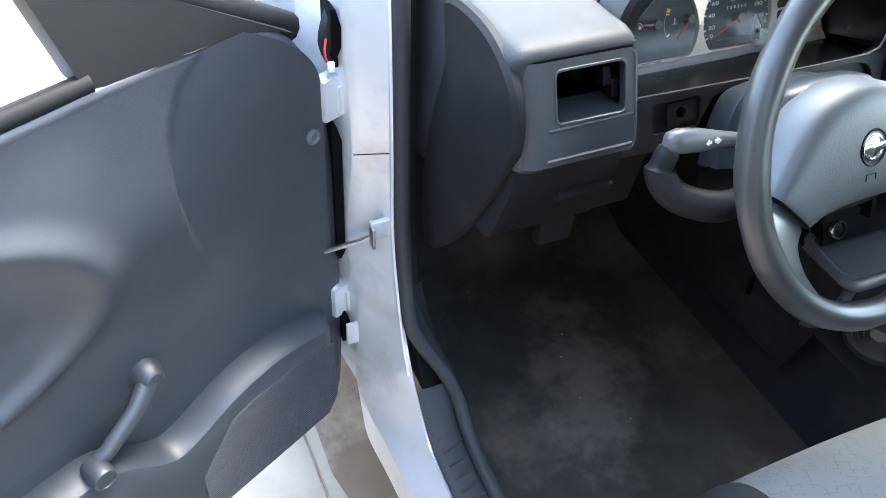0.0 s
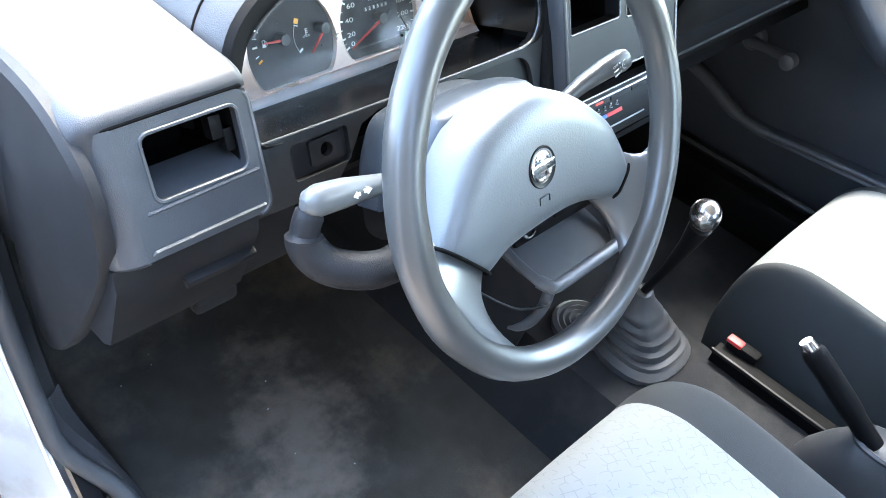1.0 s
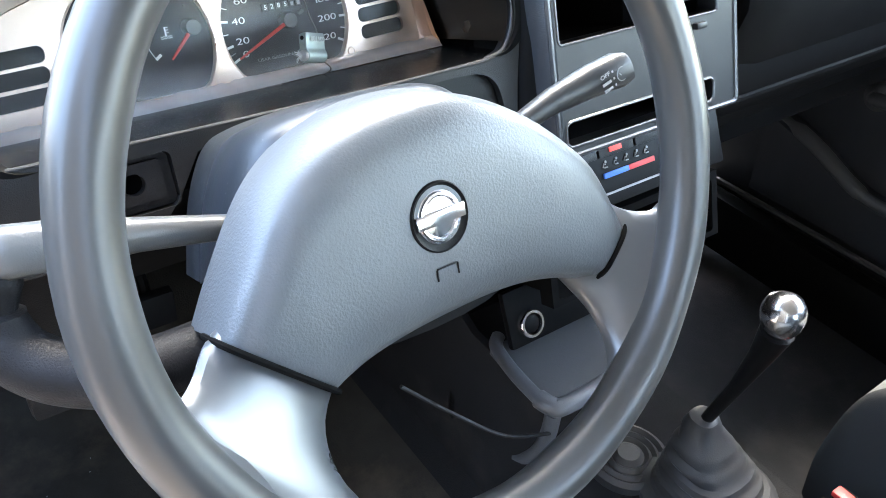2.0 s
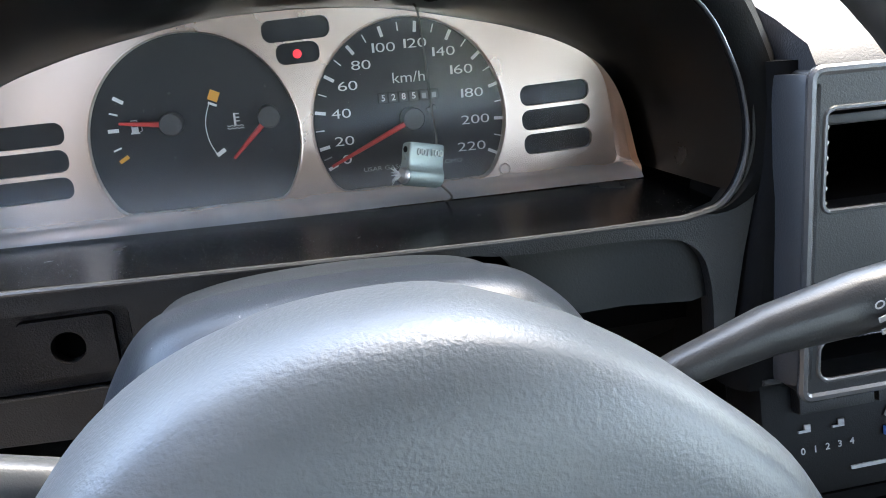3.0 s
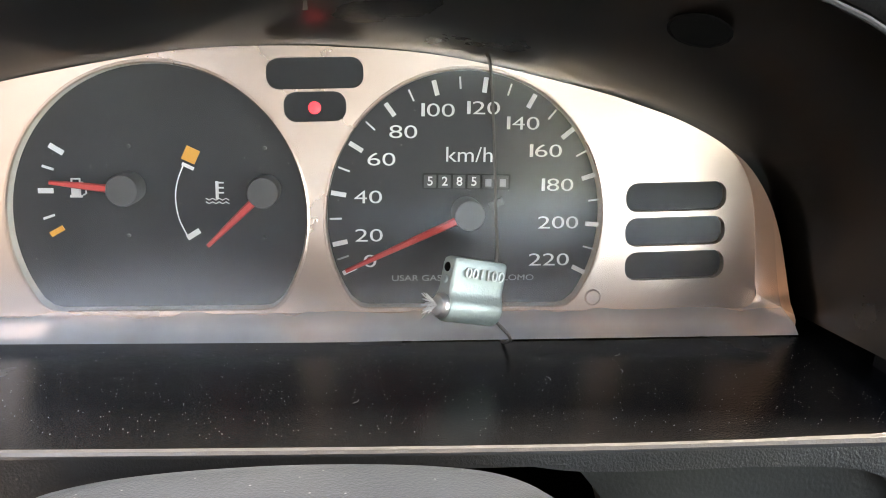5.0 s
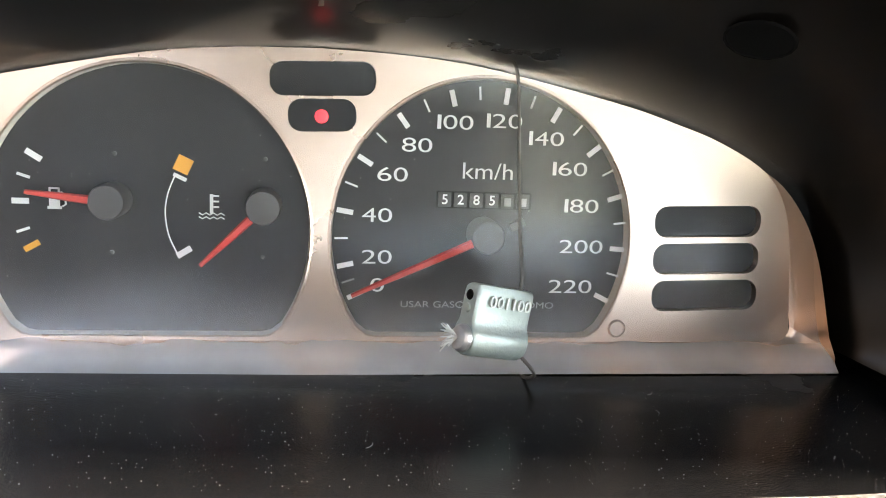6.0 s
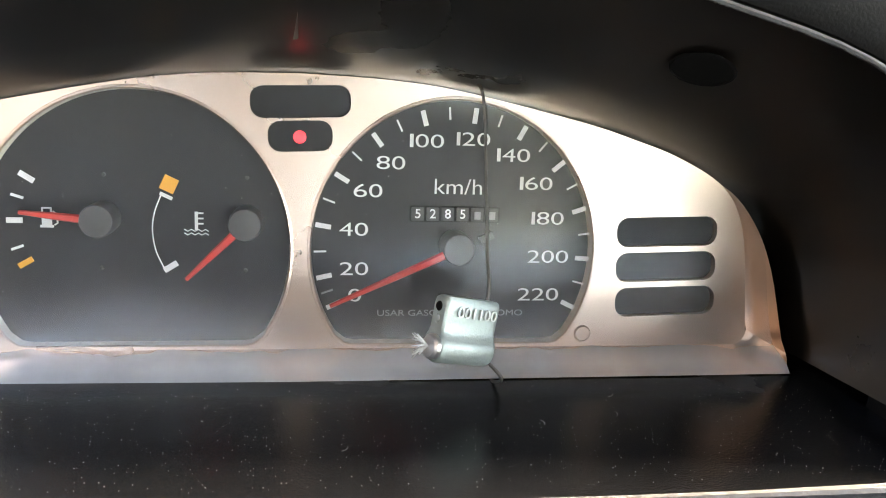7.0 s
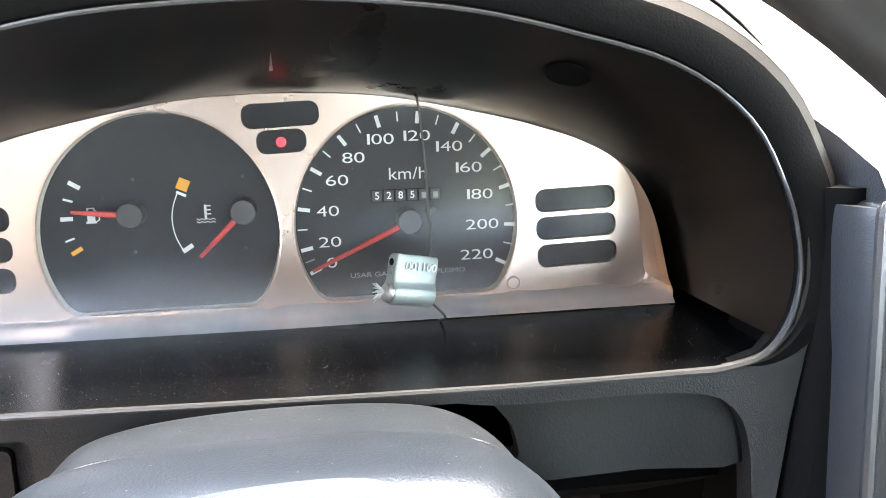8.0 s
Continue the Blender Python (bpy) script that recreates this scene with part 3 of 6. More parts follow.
def lip_line(grow=0.0, n=4):
    pts = [(p.x, p.y) for p in smooth_line([(x, z, 0) for x, z in LIP], n)]
    pts += [(2 * MIDX + 0.008 - x, z) for x, z in pts[:-1]][::-1]
    out, k = [], len(pts)
    for i, (x, z) in enumerate(pts):
        a, b = pts[max(0, i - 1)], pts[min(k - 1, i + 1)]
        tx, tz = b[0] - a[0], b[1] - a[1]
        q = math.hypot(tx, tz) or 1
        e = min(i, k - 1 - i) / 11
        gr = grow * (1 if e >= 1 else e * e * (3 - 2 * e))
        out.append((x + gr * tz / q, z - gr * tx / q))
    return out


def rise(x):
    """How far the front edge of the ledge climbs towards the door."""
    return 0.0035 * min(1.7, max(0.0, (0.03 - x) / 0.17)) ** 1.3


def dashboard():
    t = thing("dashboard", D, "dark grey vinyl dashboard with an empty radio slot", "dashboard")
    # cluster hood: rim, outside
    rings = []
    for g, y in ((0.0, -0.098), (0.0012, -0.1012), (0.006, -0.104), (0.014, -0.1035), (0.019, -0.099)):
        rings.append([(x, y, z) for x, z in lip_line(g)])
    part("hood_rim", loft(rings, False, False), MATT, t, "black rim of the cluster hood")
    rings = []
    for g, y, up in ((0.019, -0.0992, 0), (0.0215, -0.094, 0.001), (0.026, -0.07, 0.008), (0.034, -0.02, 0.022), (0.042, 0.06, 0.045), (0.05, 0.20, 0.09), (0.05, 0.36, 0.14)):
        rings.append([(x, y, z + up * min(1.0, max(0.0, (z + 0.010) / 0.05))) for x, z in lip_line(g)[11:-11]])
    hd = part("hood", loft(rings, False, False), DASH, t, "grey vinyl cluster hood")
    part("hood_seam", tube([(a[0], a[1] - 0.0005, a[2]) for a in rings[2]], 0.0011, 6), VOID, hd)
    # lining from the cluster panel out to the rim
    face = cluster_outline()
    n = len(lip_line())
    k = len(face)

    def around(f):
        i = f * (k - 1)
        j = min(int(i), k - 2)
        a, b = face[j], face[j + 1]
        return (a[0] + (b[0] - a[0]) * (i - j), a[1] + (b[1] - a[1]) * (i - j))
    lips = lip_line()
    start = next(i for i, p in enumerate(lips) if p[1] > -0.012)
    rings = []
    for y, f in ((0.004, 0.0), (-0.004, 0.04), (-0.02, 0.2), (-0.05, 0.52), (-0.08, 0.83), (-0.098, 1.0)):
        ring = []
        for i in range(6, n - 6):
            u = min(1, max(0, (i - start) / (n - 1 - 2 * start)))
            ax, az = around(u)
            if i < start:
                ax, az = 0.1085 + 0.0055 * (1 - i / start), -0.026 - 0.010 * (1 - i / start)
            if i > n - 1 - start:
                ax, az = 2 * MIDX - 0.1085 - 0.0055 * (1 - (n - 1 - i) / start), -0.026 - 0.010 * (1 - (n - 1 - i) / start)
            lx, lz = lips[i]
            near = max(0.0, 1 - min(u, 1 - u) * (k - 1) / 15) ** 0.6
            ax += 0.0080 * near * min(1.0, max(0.0, 0.004 - y) / 0.012) * (1 if i < n / 2 else -1)
            ring.append((ax + (lx - ax) * f, y, az + (lz - az) * f - 0.0065 * math.sin(math.pi * f) * max(0, az) / 0.058))
        rings.append(ring)
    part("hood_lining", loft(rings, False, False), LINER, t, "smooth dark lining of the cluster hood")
    part("lining_hole", lathe([(0.0001, -0.0012), (0.0055, -0.0012), (0.0062, 0.0), (0.0068, -0.0002)], Matrix.Translation((0.0505, -0.0740, 0.0606)) @ pose(0, 0, 0, 160, 18, 0) @ Matrix.Scale(1.25, 4), 18), VOID, t, "small round hole")
    # ledge
    bm = loft([[(x, y, z + f * rise(x)) for x in np.linspace(-0.231, 0.1225, 24)] for y, z, f in ((-0.022, -0.0350, 0.25), (-0.05, -0.0368, 0.45), (-0.09, -0.0396, 0.9), (-0.1015, -0.0405, 1.0))], False, False)
    part("ledge", bm, LEDGE, t, "dusty glossy black ledge below the gauges")
    rnd = random.Random(21)
    bm = bmesh.new()
    for i in range(900):
        x, f = rnd.uniform(-0.205, 0.110), rnd.random() ** 0.8
        y = -0.030 - 0.066 * f
        s = rnd.choice((0.00006, 0.00007, 0.00008, 0.0001, 0.00013))
        box((0, 0, 0), (s * rnd.uniform(1, 2.2), s, 0.0002), 0, bm, Matrix.Translation((x, y, -0.0354 - 0.0042 * f + (0.3 + 0.7 * f) * rise(x))) @ Matrix.Rotation(rnd.uniform(0, 3.1), 4, 'Z'))
    for i in range(7):
        x, y, a = rnd.uniform(-0.19, 0.10), rnd.uniform(-0.092, -0.04), rnd.uniform(0, 3.1)
        zz = -0.0354 - 0.064 * (-0.030 - y) + rise(x) * (0.3 + (-0.03 - y) * 10)
        tube([(x + 0.0012 * k * math.cos(a + 0.25 * k), y + 0.0012 * k * math.sin(a + 0.25 * k), zz) for k in range(4)], 0.00008, 4, bm)
    part("dust", bm, DUST, t, "pale flecks of dust and lint", smooth=False)
    # lower fascia with column cut-out, blank recess and switch plate
    cut = [(-0.142, -0.135), (-0.130, -0.075), (-0.112, -0.050), (-0.092, -0.0440), (0.002, -0.0440), (0.014, -0.049), (0.026, -0.075), (0.040, -0.135)]
    under = [(p.x, p.y) for p in smooth_line([(0.004, -0.0445, 0), (0.016, -0.0462, 0), (0.034, -0.0468, 0), (0.060, -0.0466, 0), (0.084, -0.0476, 0), (0.096, -0.0508, 0), (0.1035, -0.0578, 0), (0.107, -0.068, 0), (0.1085, -0.080, 0), (0.1095, -0.105, 0)], 4)]
    edge = [(x, -0.0412 + rise(x)) for x in np.linspace(0.098, -0.230, 14)]
    outer = [(-0.230, -0.092), (-0.150, -0.095)] + cut[1:4] + under + [(0.1160, -0.105), (0.1225, -0.06), (0.1285, -0.030), (0.1310, -0.012), (0.1308, 0.004), (0.1262, 0.004), (0.1262, -0.011), (0.1225, -0.026), (0.1130, -0.0367)] + edge
    rec = [(p.x, p.y) for p in smooth_line([(0.018, -0.0440, 0), (0.0235, -0.0560, 0), (0.026, -0.0660, 0), (0.027, -0.0765, 0), (0.070, -0.0765, 0), (0.112, -0.0765, 0), (0.114, -0.0440, 0), (0.060, -0.0435, 0)], 3, True)]
    sw = rrect(-0.186, -0.0765, -0.1275, -0.0450, 0.004)
    bm = plate(outer, [sw], -0.1025, -0.092)
    part("fascia", bm, FASCIA, t, "black grained panel under the gauges")
    bead = [(x, -0.1022, -0.0405 + rise(x)) for x in np.linspace(-0.228, 0.094, 20)] + [(p[0], -0.1022, p[1] - 0.0005) for p in lip_line()[1:-24]]
    part("ledge_bead", tube(bead, [0.0012] * 18 + [0.0015, 0.0017] + [max(0.0008, 0.0018 - 0.00007 * i) for i in range(len(bead) - 20)], 8), BEAD, t, "worn shiny front edge of the ledge")
    part("recess_panel", plate(rec, [], -0.0965, -0.088), RECESS, t, "blank dark recessed panel")
    bm = plate(rrect(-0.185, -0.0755, -0.1285, -0.0458, 0.0035), [rrect(-0.1675, -0.0712, -0.1335, -0.0478, 0.003)], -0.0985, -0.092)
    part("switch_surround", bm, BEZEL, t)
    hole = [(-0.1505 + 0.0062 * math.cos(a), -0.0595 + 0.0062 * math.sin(a)) for a in np.linspace(0, 2 * math.pi, 20, endpoint=False)]
    sp = part("switch_plate", plate(rrect(-0.167, -0.0706, -0.134, -0.0483, 0.0025), [hole], -0.1012, -0.094), BEZEL, t, "black blanking plate with a round hole")
    part("switch_hole", box((-0.1505, -0.085, -0.060), (0.014, 0.012, 0.014)), VOID, sp)
    # black cheek between hood and centre panel
    bm = loft([[(x, -0.098, z), (x + 0.002, -0.105, z), (x + 0.006, -0.109, z), (0.1385, -0.1105, z), (0.1440, -0.1105, z), (0.1450, -0.05, z), (x, -0.05, z)] for x, z in ((0.1290, 0.021), (0.1300, 0.004), (0.1285, -0.022), (0.1245, -0.05), (0.1160, -0.12))])
    part("cheek", bm, MATT, t, "black cheek beside the cluster")
    # left vent panel, proud of the fascia
    op = rrect(-0.3165, -0.0320, -0.2430, 0.0165, 0.007)
    frame_o = [(-0.3335, -0.0695)] + rrect(-0.331, -0.0695, -0.2330, 0.0255, 0.010)[:12] + [(-0.3335, 0.0255)]
    bm = plate(frame_o, [op], -0.1405, -0.128)
    vp = part("left_vent_panel", bm, VENTP, t, "grey vent panel with an empty vent opening")
    part("vent_bead", tube([(x, -0.1402, z) for x, z in op], 0.0016, 6, None, True), VENTP, vp)
    part("panel_bead", tube([(x, -0.1398, z) for x, z in frame_o[1:10]], 0.0021, 6), VENTP, vp)
    part("lower_bead", tube(smooth_line([(-0.326, -0.1400, -0.0650), (-0.320, -0.1410, -0.0640), (-0.238, -0.1410, -0.0635)], 4), 0.0019, 6), VENTP, vp)
    part("sill_bead", tube(smooth_line([(-0.322, -0.1398, -0.0365), (-0.316, -0.1408, -0.0360), (-0.237, -0.1408, -0.0350)], 4), 0.0017, 6), VENTP, vp)
    # the door end of the panel rolls round in a soft corner
    rings = []
    for z, e in ((-0.0740, 0.006), (-0.0715, 0.002), (-0.0690, 0.0), (-0.03, 0.0), (0.010, 0.0), (0.0260, 0.0)):
        rings.append([(-0.3325 - 0.0225 * math.sin(a) + e * 0.5, -0.1205 - 0.0200 * math.cos(a) + e, z) for a in np.linspace(0, math.pi / 2, 9)] + [(-0.3555 + e * 0.5, -0.095, z), (-0.3325, -0.095, z)])
    part("panel_corner", loft(rings), VENTP, vp, "rounded door end of the vent panel")
    part("top_groove", tube([(-0.350, -0.131, 0.0262), (-0.335, -0.1385, 0.0264), (-0.236, -0.1385, 0.0264)], 0.0019, 6), VOID, vp)
    part("vent_floor", loft([[(x, -0.138, -0.0315), (x, -0.10, -0.0200), (x, -0.10, -0.030)] for x in (-0.316, -0.2435)]), VENTP, vp)
    # shade inside the vent is coloured in with near-black walls
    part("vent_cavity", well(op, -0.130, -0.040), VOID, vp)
    for x, z, s in ((-0.255, 0.000, 0.010), (-0.247, -0.012, 0.008)):
        part("vent_duct", box((x, -0.122, z), (s, 0.012, 0.018), 0.002), BLACK, vp)
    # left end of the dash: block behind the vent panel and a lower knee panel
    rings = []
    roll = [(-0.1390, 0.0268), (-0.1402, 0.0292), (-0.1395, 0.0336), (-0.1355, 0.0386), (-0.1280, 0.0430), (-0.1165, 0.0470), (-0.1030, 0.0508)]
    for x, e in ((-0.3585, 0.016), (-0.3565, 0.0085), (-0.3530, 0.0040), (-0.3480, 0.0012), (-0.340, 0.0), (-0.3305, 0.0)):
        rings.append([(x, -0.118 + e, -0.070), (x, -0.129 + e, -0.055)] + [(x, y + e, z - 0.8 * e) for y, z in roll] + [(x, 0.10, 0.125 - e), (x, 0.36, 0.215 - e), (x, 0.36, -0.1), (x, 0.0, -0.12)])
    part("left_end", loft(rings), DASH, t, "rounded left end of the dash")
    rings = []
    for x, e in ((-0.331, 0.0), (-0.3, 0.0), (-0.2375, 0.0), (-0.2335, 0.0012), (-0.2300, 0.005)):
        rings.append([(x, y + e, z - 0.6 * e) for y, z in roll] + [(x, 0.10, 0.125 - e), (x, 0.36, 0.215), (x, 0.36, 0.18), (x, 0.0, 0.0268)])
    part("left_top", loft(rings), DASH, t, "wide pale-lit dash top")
    part("side_cheek", box((-0.2315, -0.08, -0.025), (0.005, 0.105, 0.094), 0.001), BEZEL, t)
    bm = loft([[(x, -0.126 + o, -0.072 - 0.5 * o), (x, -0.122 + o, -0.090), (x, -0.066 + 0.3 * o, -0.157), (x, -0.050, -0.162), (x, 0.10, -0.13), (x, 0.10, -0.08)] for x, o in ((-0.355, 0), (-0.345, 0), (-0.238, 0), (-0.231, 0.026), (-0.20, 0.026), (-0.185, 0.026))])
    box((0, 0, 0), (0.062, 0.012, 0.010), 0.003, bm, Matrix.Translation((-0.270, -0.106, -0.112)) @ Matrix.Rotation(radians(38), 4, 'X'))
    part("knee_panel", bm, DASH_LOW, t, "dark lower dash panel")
    # near-black body that paints the shade under the dash
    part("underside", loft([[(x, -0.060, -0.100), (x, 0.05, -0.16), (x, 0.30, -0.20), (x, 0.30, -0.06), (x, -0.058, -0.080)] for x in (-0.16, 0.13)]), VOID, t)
    # centre panel: two vents, slot, buttons and heater control
    centre_panel(t)
    rings = []
    for x in (0.141, 0.147, 0.25, 0.356):
        rings.append([(x, -0.120, 0.012), (x, -0.1215, 0.019), (x, -0.116, 0.027), (x, -0.095, 0.037), (x, 0.10, 0.115), (x, 0.36, 0.215), (x, 0.36, 0.15), (x, -0.02, 0.012)])
    part("centre_top", loft(rings), DASH, t, "grey centre dash top")
    part("core", box((0.55, 0.17, -0.09), (0.82, 0.38, 0.22), 0.005), VOID, t)
    part("cluster_core", box((-0.06, 0.10, -0.02), (0.38, 0.16, 0.16), 0.005), VOID, t)
    # passenger side of the dash
    rings, tops = [], []
    for x, f in ((0.352, 0.0), (0.362, 0.6), (0.40, 1.0), (0.60, 1.0), (0.80, 0.9), (0.95, 0.6)):
        g = 0.012 * f
        rings.append([(x, -0.10 - g, -0.09), (x, -0.125 - g, -0.05), (x, -0.129 - g, -0.028), (x, 0.10, -0.028), (x, 0.10, -0.2), (x, 0.0, -0.2)])
        tops.append([(x, -0.129 - g, -0.0275), (x, -0.128 - g, -0.01), (x, -0.122 - g * .8, 0.008), (x, -0.11 - g * .5, 0.02), (x, -0.088 - g * .2, 0.034), (x, -0.06, 0.045), (x, 0.10, 0.115), (x, 0.36, 0.215), (x, 0.36, -0.0275)])
    # front face coloured near-black to carry its shade; the top keeps the dash grey
    part("passenger_front", loft(rings), MATT, t, "passenger dash front with its shade in the colour")
    part("passenger_top", loft(tops), DASH, t, "rounded grey passenger dash top")
    bm = loft([[(x, -0.100, -0.088), (x, -0.100, -0.10), (x, -0.085, -0.135), (x, -0.06, -0.155), (x, 0.25, -0.16), (x, 0.1, -0.09)] for x in (0.35, 0.36, 0.94, 0.95)])
    tube([(0.36, -0.086, -0.134), (0.94, -0.086, -0.134)], 0.003, 6, bm)
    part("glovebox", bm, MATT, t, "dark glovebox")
    return t


def centre_panel(t):
    v1 = rrect(0.1495, -0.0415, 0.2335, 0.0000, 0.004)
    v2 = rrect(0.2445, -0.0450, 0.3185, -0.0035, 0.004)
    slot = rrect(0.150, -0.1150, 0.312, -0.0960, 0.006)
    outer = rrect(0.1430, -0.1215, 0.3400, 0.0150, 0.004)
    bm = plate(outer, [v1, v2, slot], -0.125, -0.105)
    cp = part("centre_panel", bm, CENTRE, t, "grey centre panel with two vents and an open slot")
    rings = []
    for z in (0.0135, 0.009, -0.04, -0.09, -0.112, -0.1175):
        e = 0.004 if z in (0.0135, -0.1175) else 0.0
        rings.append([(0.1385 + 0.008 * (1 - math.cos(a)), -0.1040 - 0.0220 * math.sin(a) + e, z) for a in np.linspace(0, math.pi / 2, 8)] + [(0.1475, -0.105, z), (0.1385, -0.095, z)])
    # flank gets a lighter grey than its panel, putting side light into the colour
    part("panel_flank", loft(rings), VENTP, cp, "rounded flank of the panel, coloured paler as if lit")
    for o, r_ in ((v1, 0.0012), (v2, 0.0012), (slot, 0.0012), (outer, 0.0022)):
        part("edge_bead", tube([(x, -0.1247, z) for x, z in o], r_, 8, None, True), BEAD, cp, "worn shiny edge")
    # vent and slot pockets, their inner shade painted near-black
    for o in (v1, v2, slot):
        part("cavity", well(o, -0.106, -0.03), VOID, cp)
    for i in range(6):
        part("vent_tooth", box((0, 0, 0), (0.0075, 0.008, 0.0026), 0.0006, None, Matrix.Translation((0.1512, -0.117, -0.0065 - 0.0062 * i)) @ Matrix.Rotation(radians(35), 4, 'Y')), PINK, cp, "pale broken vane stub")
    part("vent_shelf", box((0.1915, -0.112, -0.0055), (0.082, 0.012, 0.0045), 0.001), CENTRE, cp)
    for z in (-0.010, -0.0215, -0.0315):
        part("vent_slat", box((0.2815, -0.114, z), (0.072, 0.014, 0.0025), 0.0008, None), CENTRE, cp)
    for i in range(4):
        part("vent_vane", box((0, 0, 0), (0.003, 0.018, 0.030), 0.0006, None, Matrix.Translation((0.258 + 0.0165 * i, -0.097, -0.021)) @ Matrix.Rotation(radians(38), 4, 'Y')), PINK, cp)
    part("vent_knob", box((0.295, -0.127, -0.0525), (0.012, 0.006, 0.005), 0.0015), CENTRE, cp)
    # switches and heater unit, leaning back below
    hc = Matrix.Translation((-0.006, -0.112, -0.121)) @ Matrix.Rotation(radians(-9), 4, 'X')
    bm = box((0.237, 0.014, -0.027), (0.200, 0.03, 0.056), 0.003, None, hc)
    hu = part("heater_unit", bm, BLACK, t, "black switch and heater control unit")
    part("unit_edge", xf(tube([(0.139, -0.0012, 0.0006), (0.335, -0.0012, 0.0006)], 0.0014, 8), hc), BEAD, hu, "worn shiny upper edge")
    for i in range(4):
        x = 0.171 + 0.0395 * i
        part("push_button", box((x, -0.003, -0.0085), (0.0375, 0.008, 0.0125), 0.0012, None, hc), BEZEL, hu)
    part("hazard_mark", box((0.2085, -0.0078, -0.0085), (0.013, 0.001, 0.007), 0.0004, None, hc), glow("lit red hazard mark", (0.8, 0.06, 0.05), 0.03), hu, "red hazard symbol")
    part("cold_stripe", box((0.2105, -0.0022, -0.0300), (0.027, 0.0016, 0.0042), 0.0003, None, hc), BLUE_P, hu, "blue cold stripe")
    part("hot_stripe", box((0.2385, -0.0022, -0.0300), (0.029, 0.0016, 0.0042), 0.0003, None, hc), RED_P, hu, "red hot stripe")
    for i in range(5):
        bm = tube([(0.200 + 0.0115 * i - 0.002, -0.0018, -0.0235), (0.200 + 0.0115 * i - 0.0005, -0.0018, -0.0205), (0.200 + 0.0115 * i + 0.001, -0.0018, -0.0215)], 0.0005, 5, xf(bmesh.new(), hc))
        box((0.200 + 0.0115 * i + 0.0012, -0.0018, -0.0238), (0.0032, 0.0008, 0.0009), 0, bm)
        lathe([(0.0011, -0.0004), (0.0011, 0.0004)], Matrix.Translation((0.200 + 0.0115 * i + 0.0014, -0.0018, -0.0195)) @ FACE, 10, bm)
        part("heater_sign", xf(bm, hc), GREY_P, hu, smooth=False)
    for i in range(5):
        words("01234"[i], 0.0042, hc @ Matrix.Translation((0.1555 + 0.0062 * i, -0.0022, -0.0330 + 0.0002 * i)) @ FACE, 1.1, name="fan_number", material=GREY_P, parent=hu)
    for i in range(2):
        bm = box((0.157 + 0.017 * i, -0.0018, -0.0240), (0.0060, 0.0008, 0.0010))
        box((0.1585 + 0.017 * i, -0.0018, -0.0222), (0.0030, 0.0008, 0.0024), 0, bm)
        part("fan_sign", xf(bm, hc), GREY_P, hu, smooth=False)
    part("slider_groove", box((0.237, -0.0016, -0.0445), (0.115, 0.001, 0.0016), 0, None, hc), GREY_P, hu, smooth=False)
    # both sit a little to the driver's side of the stack
    cp.location, hu.location = (-0.006, 0.0, 0.002), (-0.005, 0.003, 0.0035)
    # stack sides and the empty bay below
    bm = plate([(0.136, -0.185), (0.338, -0.185), (0.338, -0.246), (0.136, -0.246)], [rrect(0.143, -0.241, 0.331, -0.192, 0.004)], -0.10, -0.085)
    part("lower_bezel", bm, VOID, t, "black bezel round the empty radio bay")
    wl_ = D.inverted() @ Matrix.Translation((0.202, -0.128, 0.634)) @ pose(0, 0, 0, 62, 0, 0)
    ls = part("lighter_socket", lathe([(0.0135, -0.012), (0.0135, 0.001), (0.0125, 0.0025), (0.0102, 0.0025), (0.0095, -0.010)], wl_, 24), CHROME, t, "chrome ring of the lighter socket")
    part("lighter_plug", lathe([(0.0094, -0.012), (0.0094, -0.001), (0.008, 0.0), (0.001, 0.0002)], wl_, 20), BLACK, ls, "black lighter knob")
    part("socket_panel", box((0, 0, 0), (0.17, 0.055, 0.008), 0.003, None, wl_ @ Matrix.Translation((0.062, 0.008, -0.008))), MATT, t)
    # bay walls coloured near-black for the shade within
    part("radio_bay", well(rrect(0.143, -0.241, 0.331, -0.192, 0.004), -0.086, 0.08), VOID, t)


dashboard()

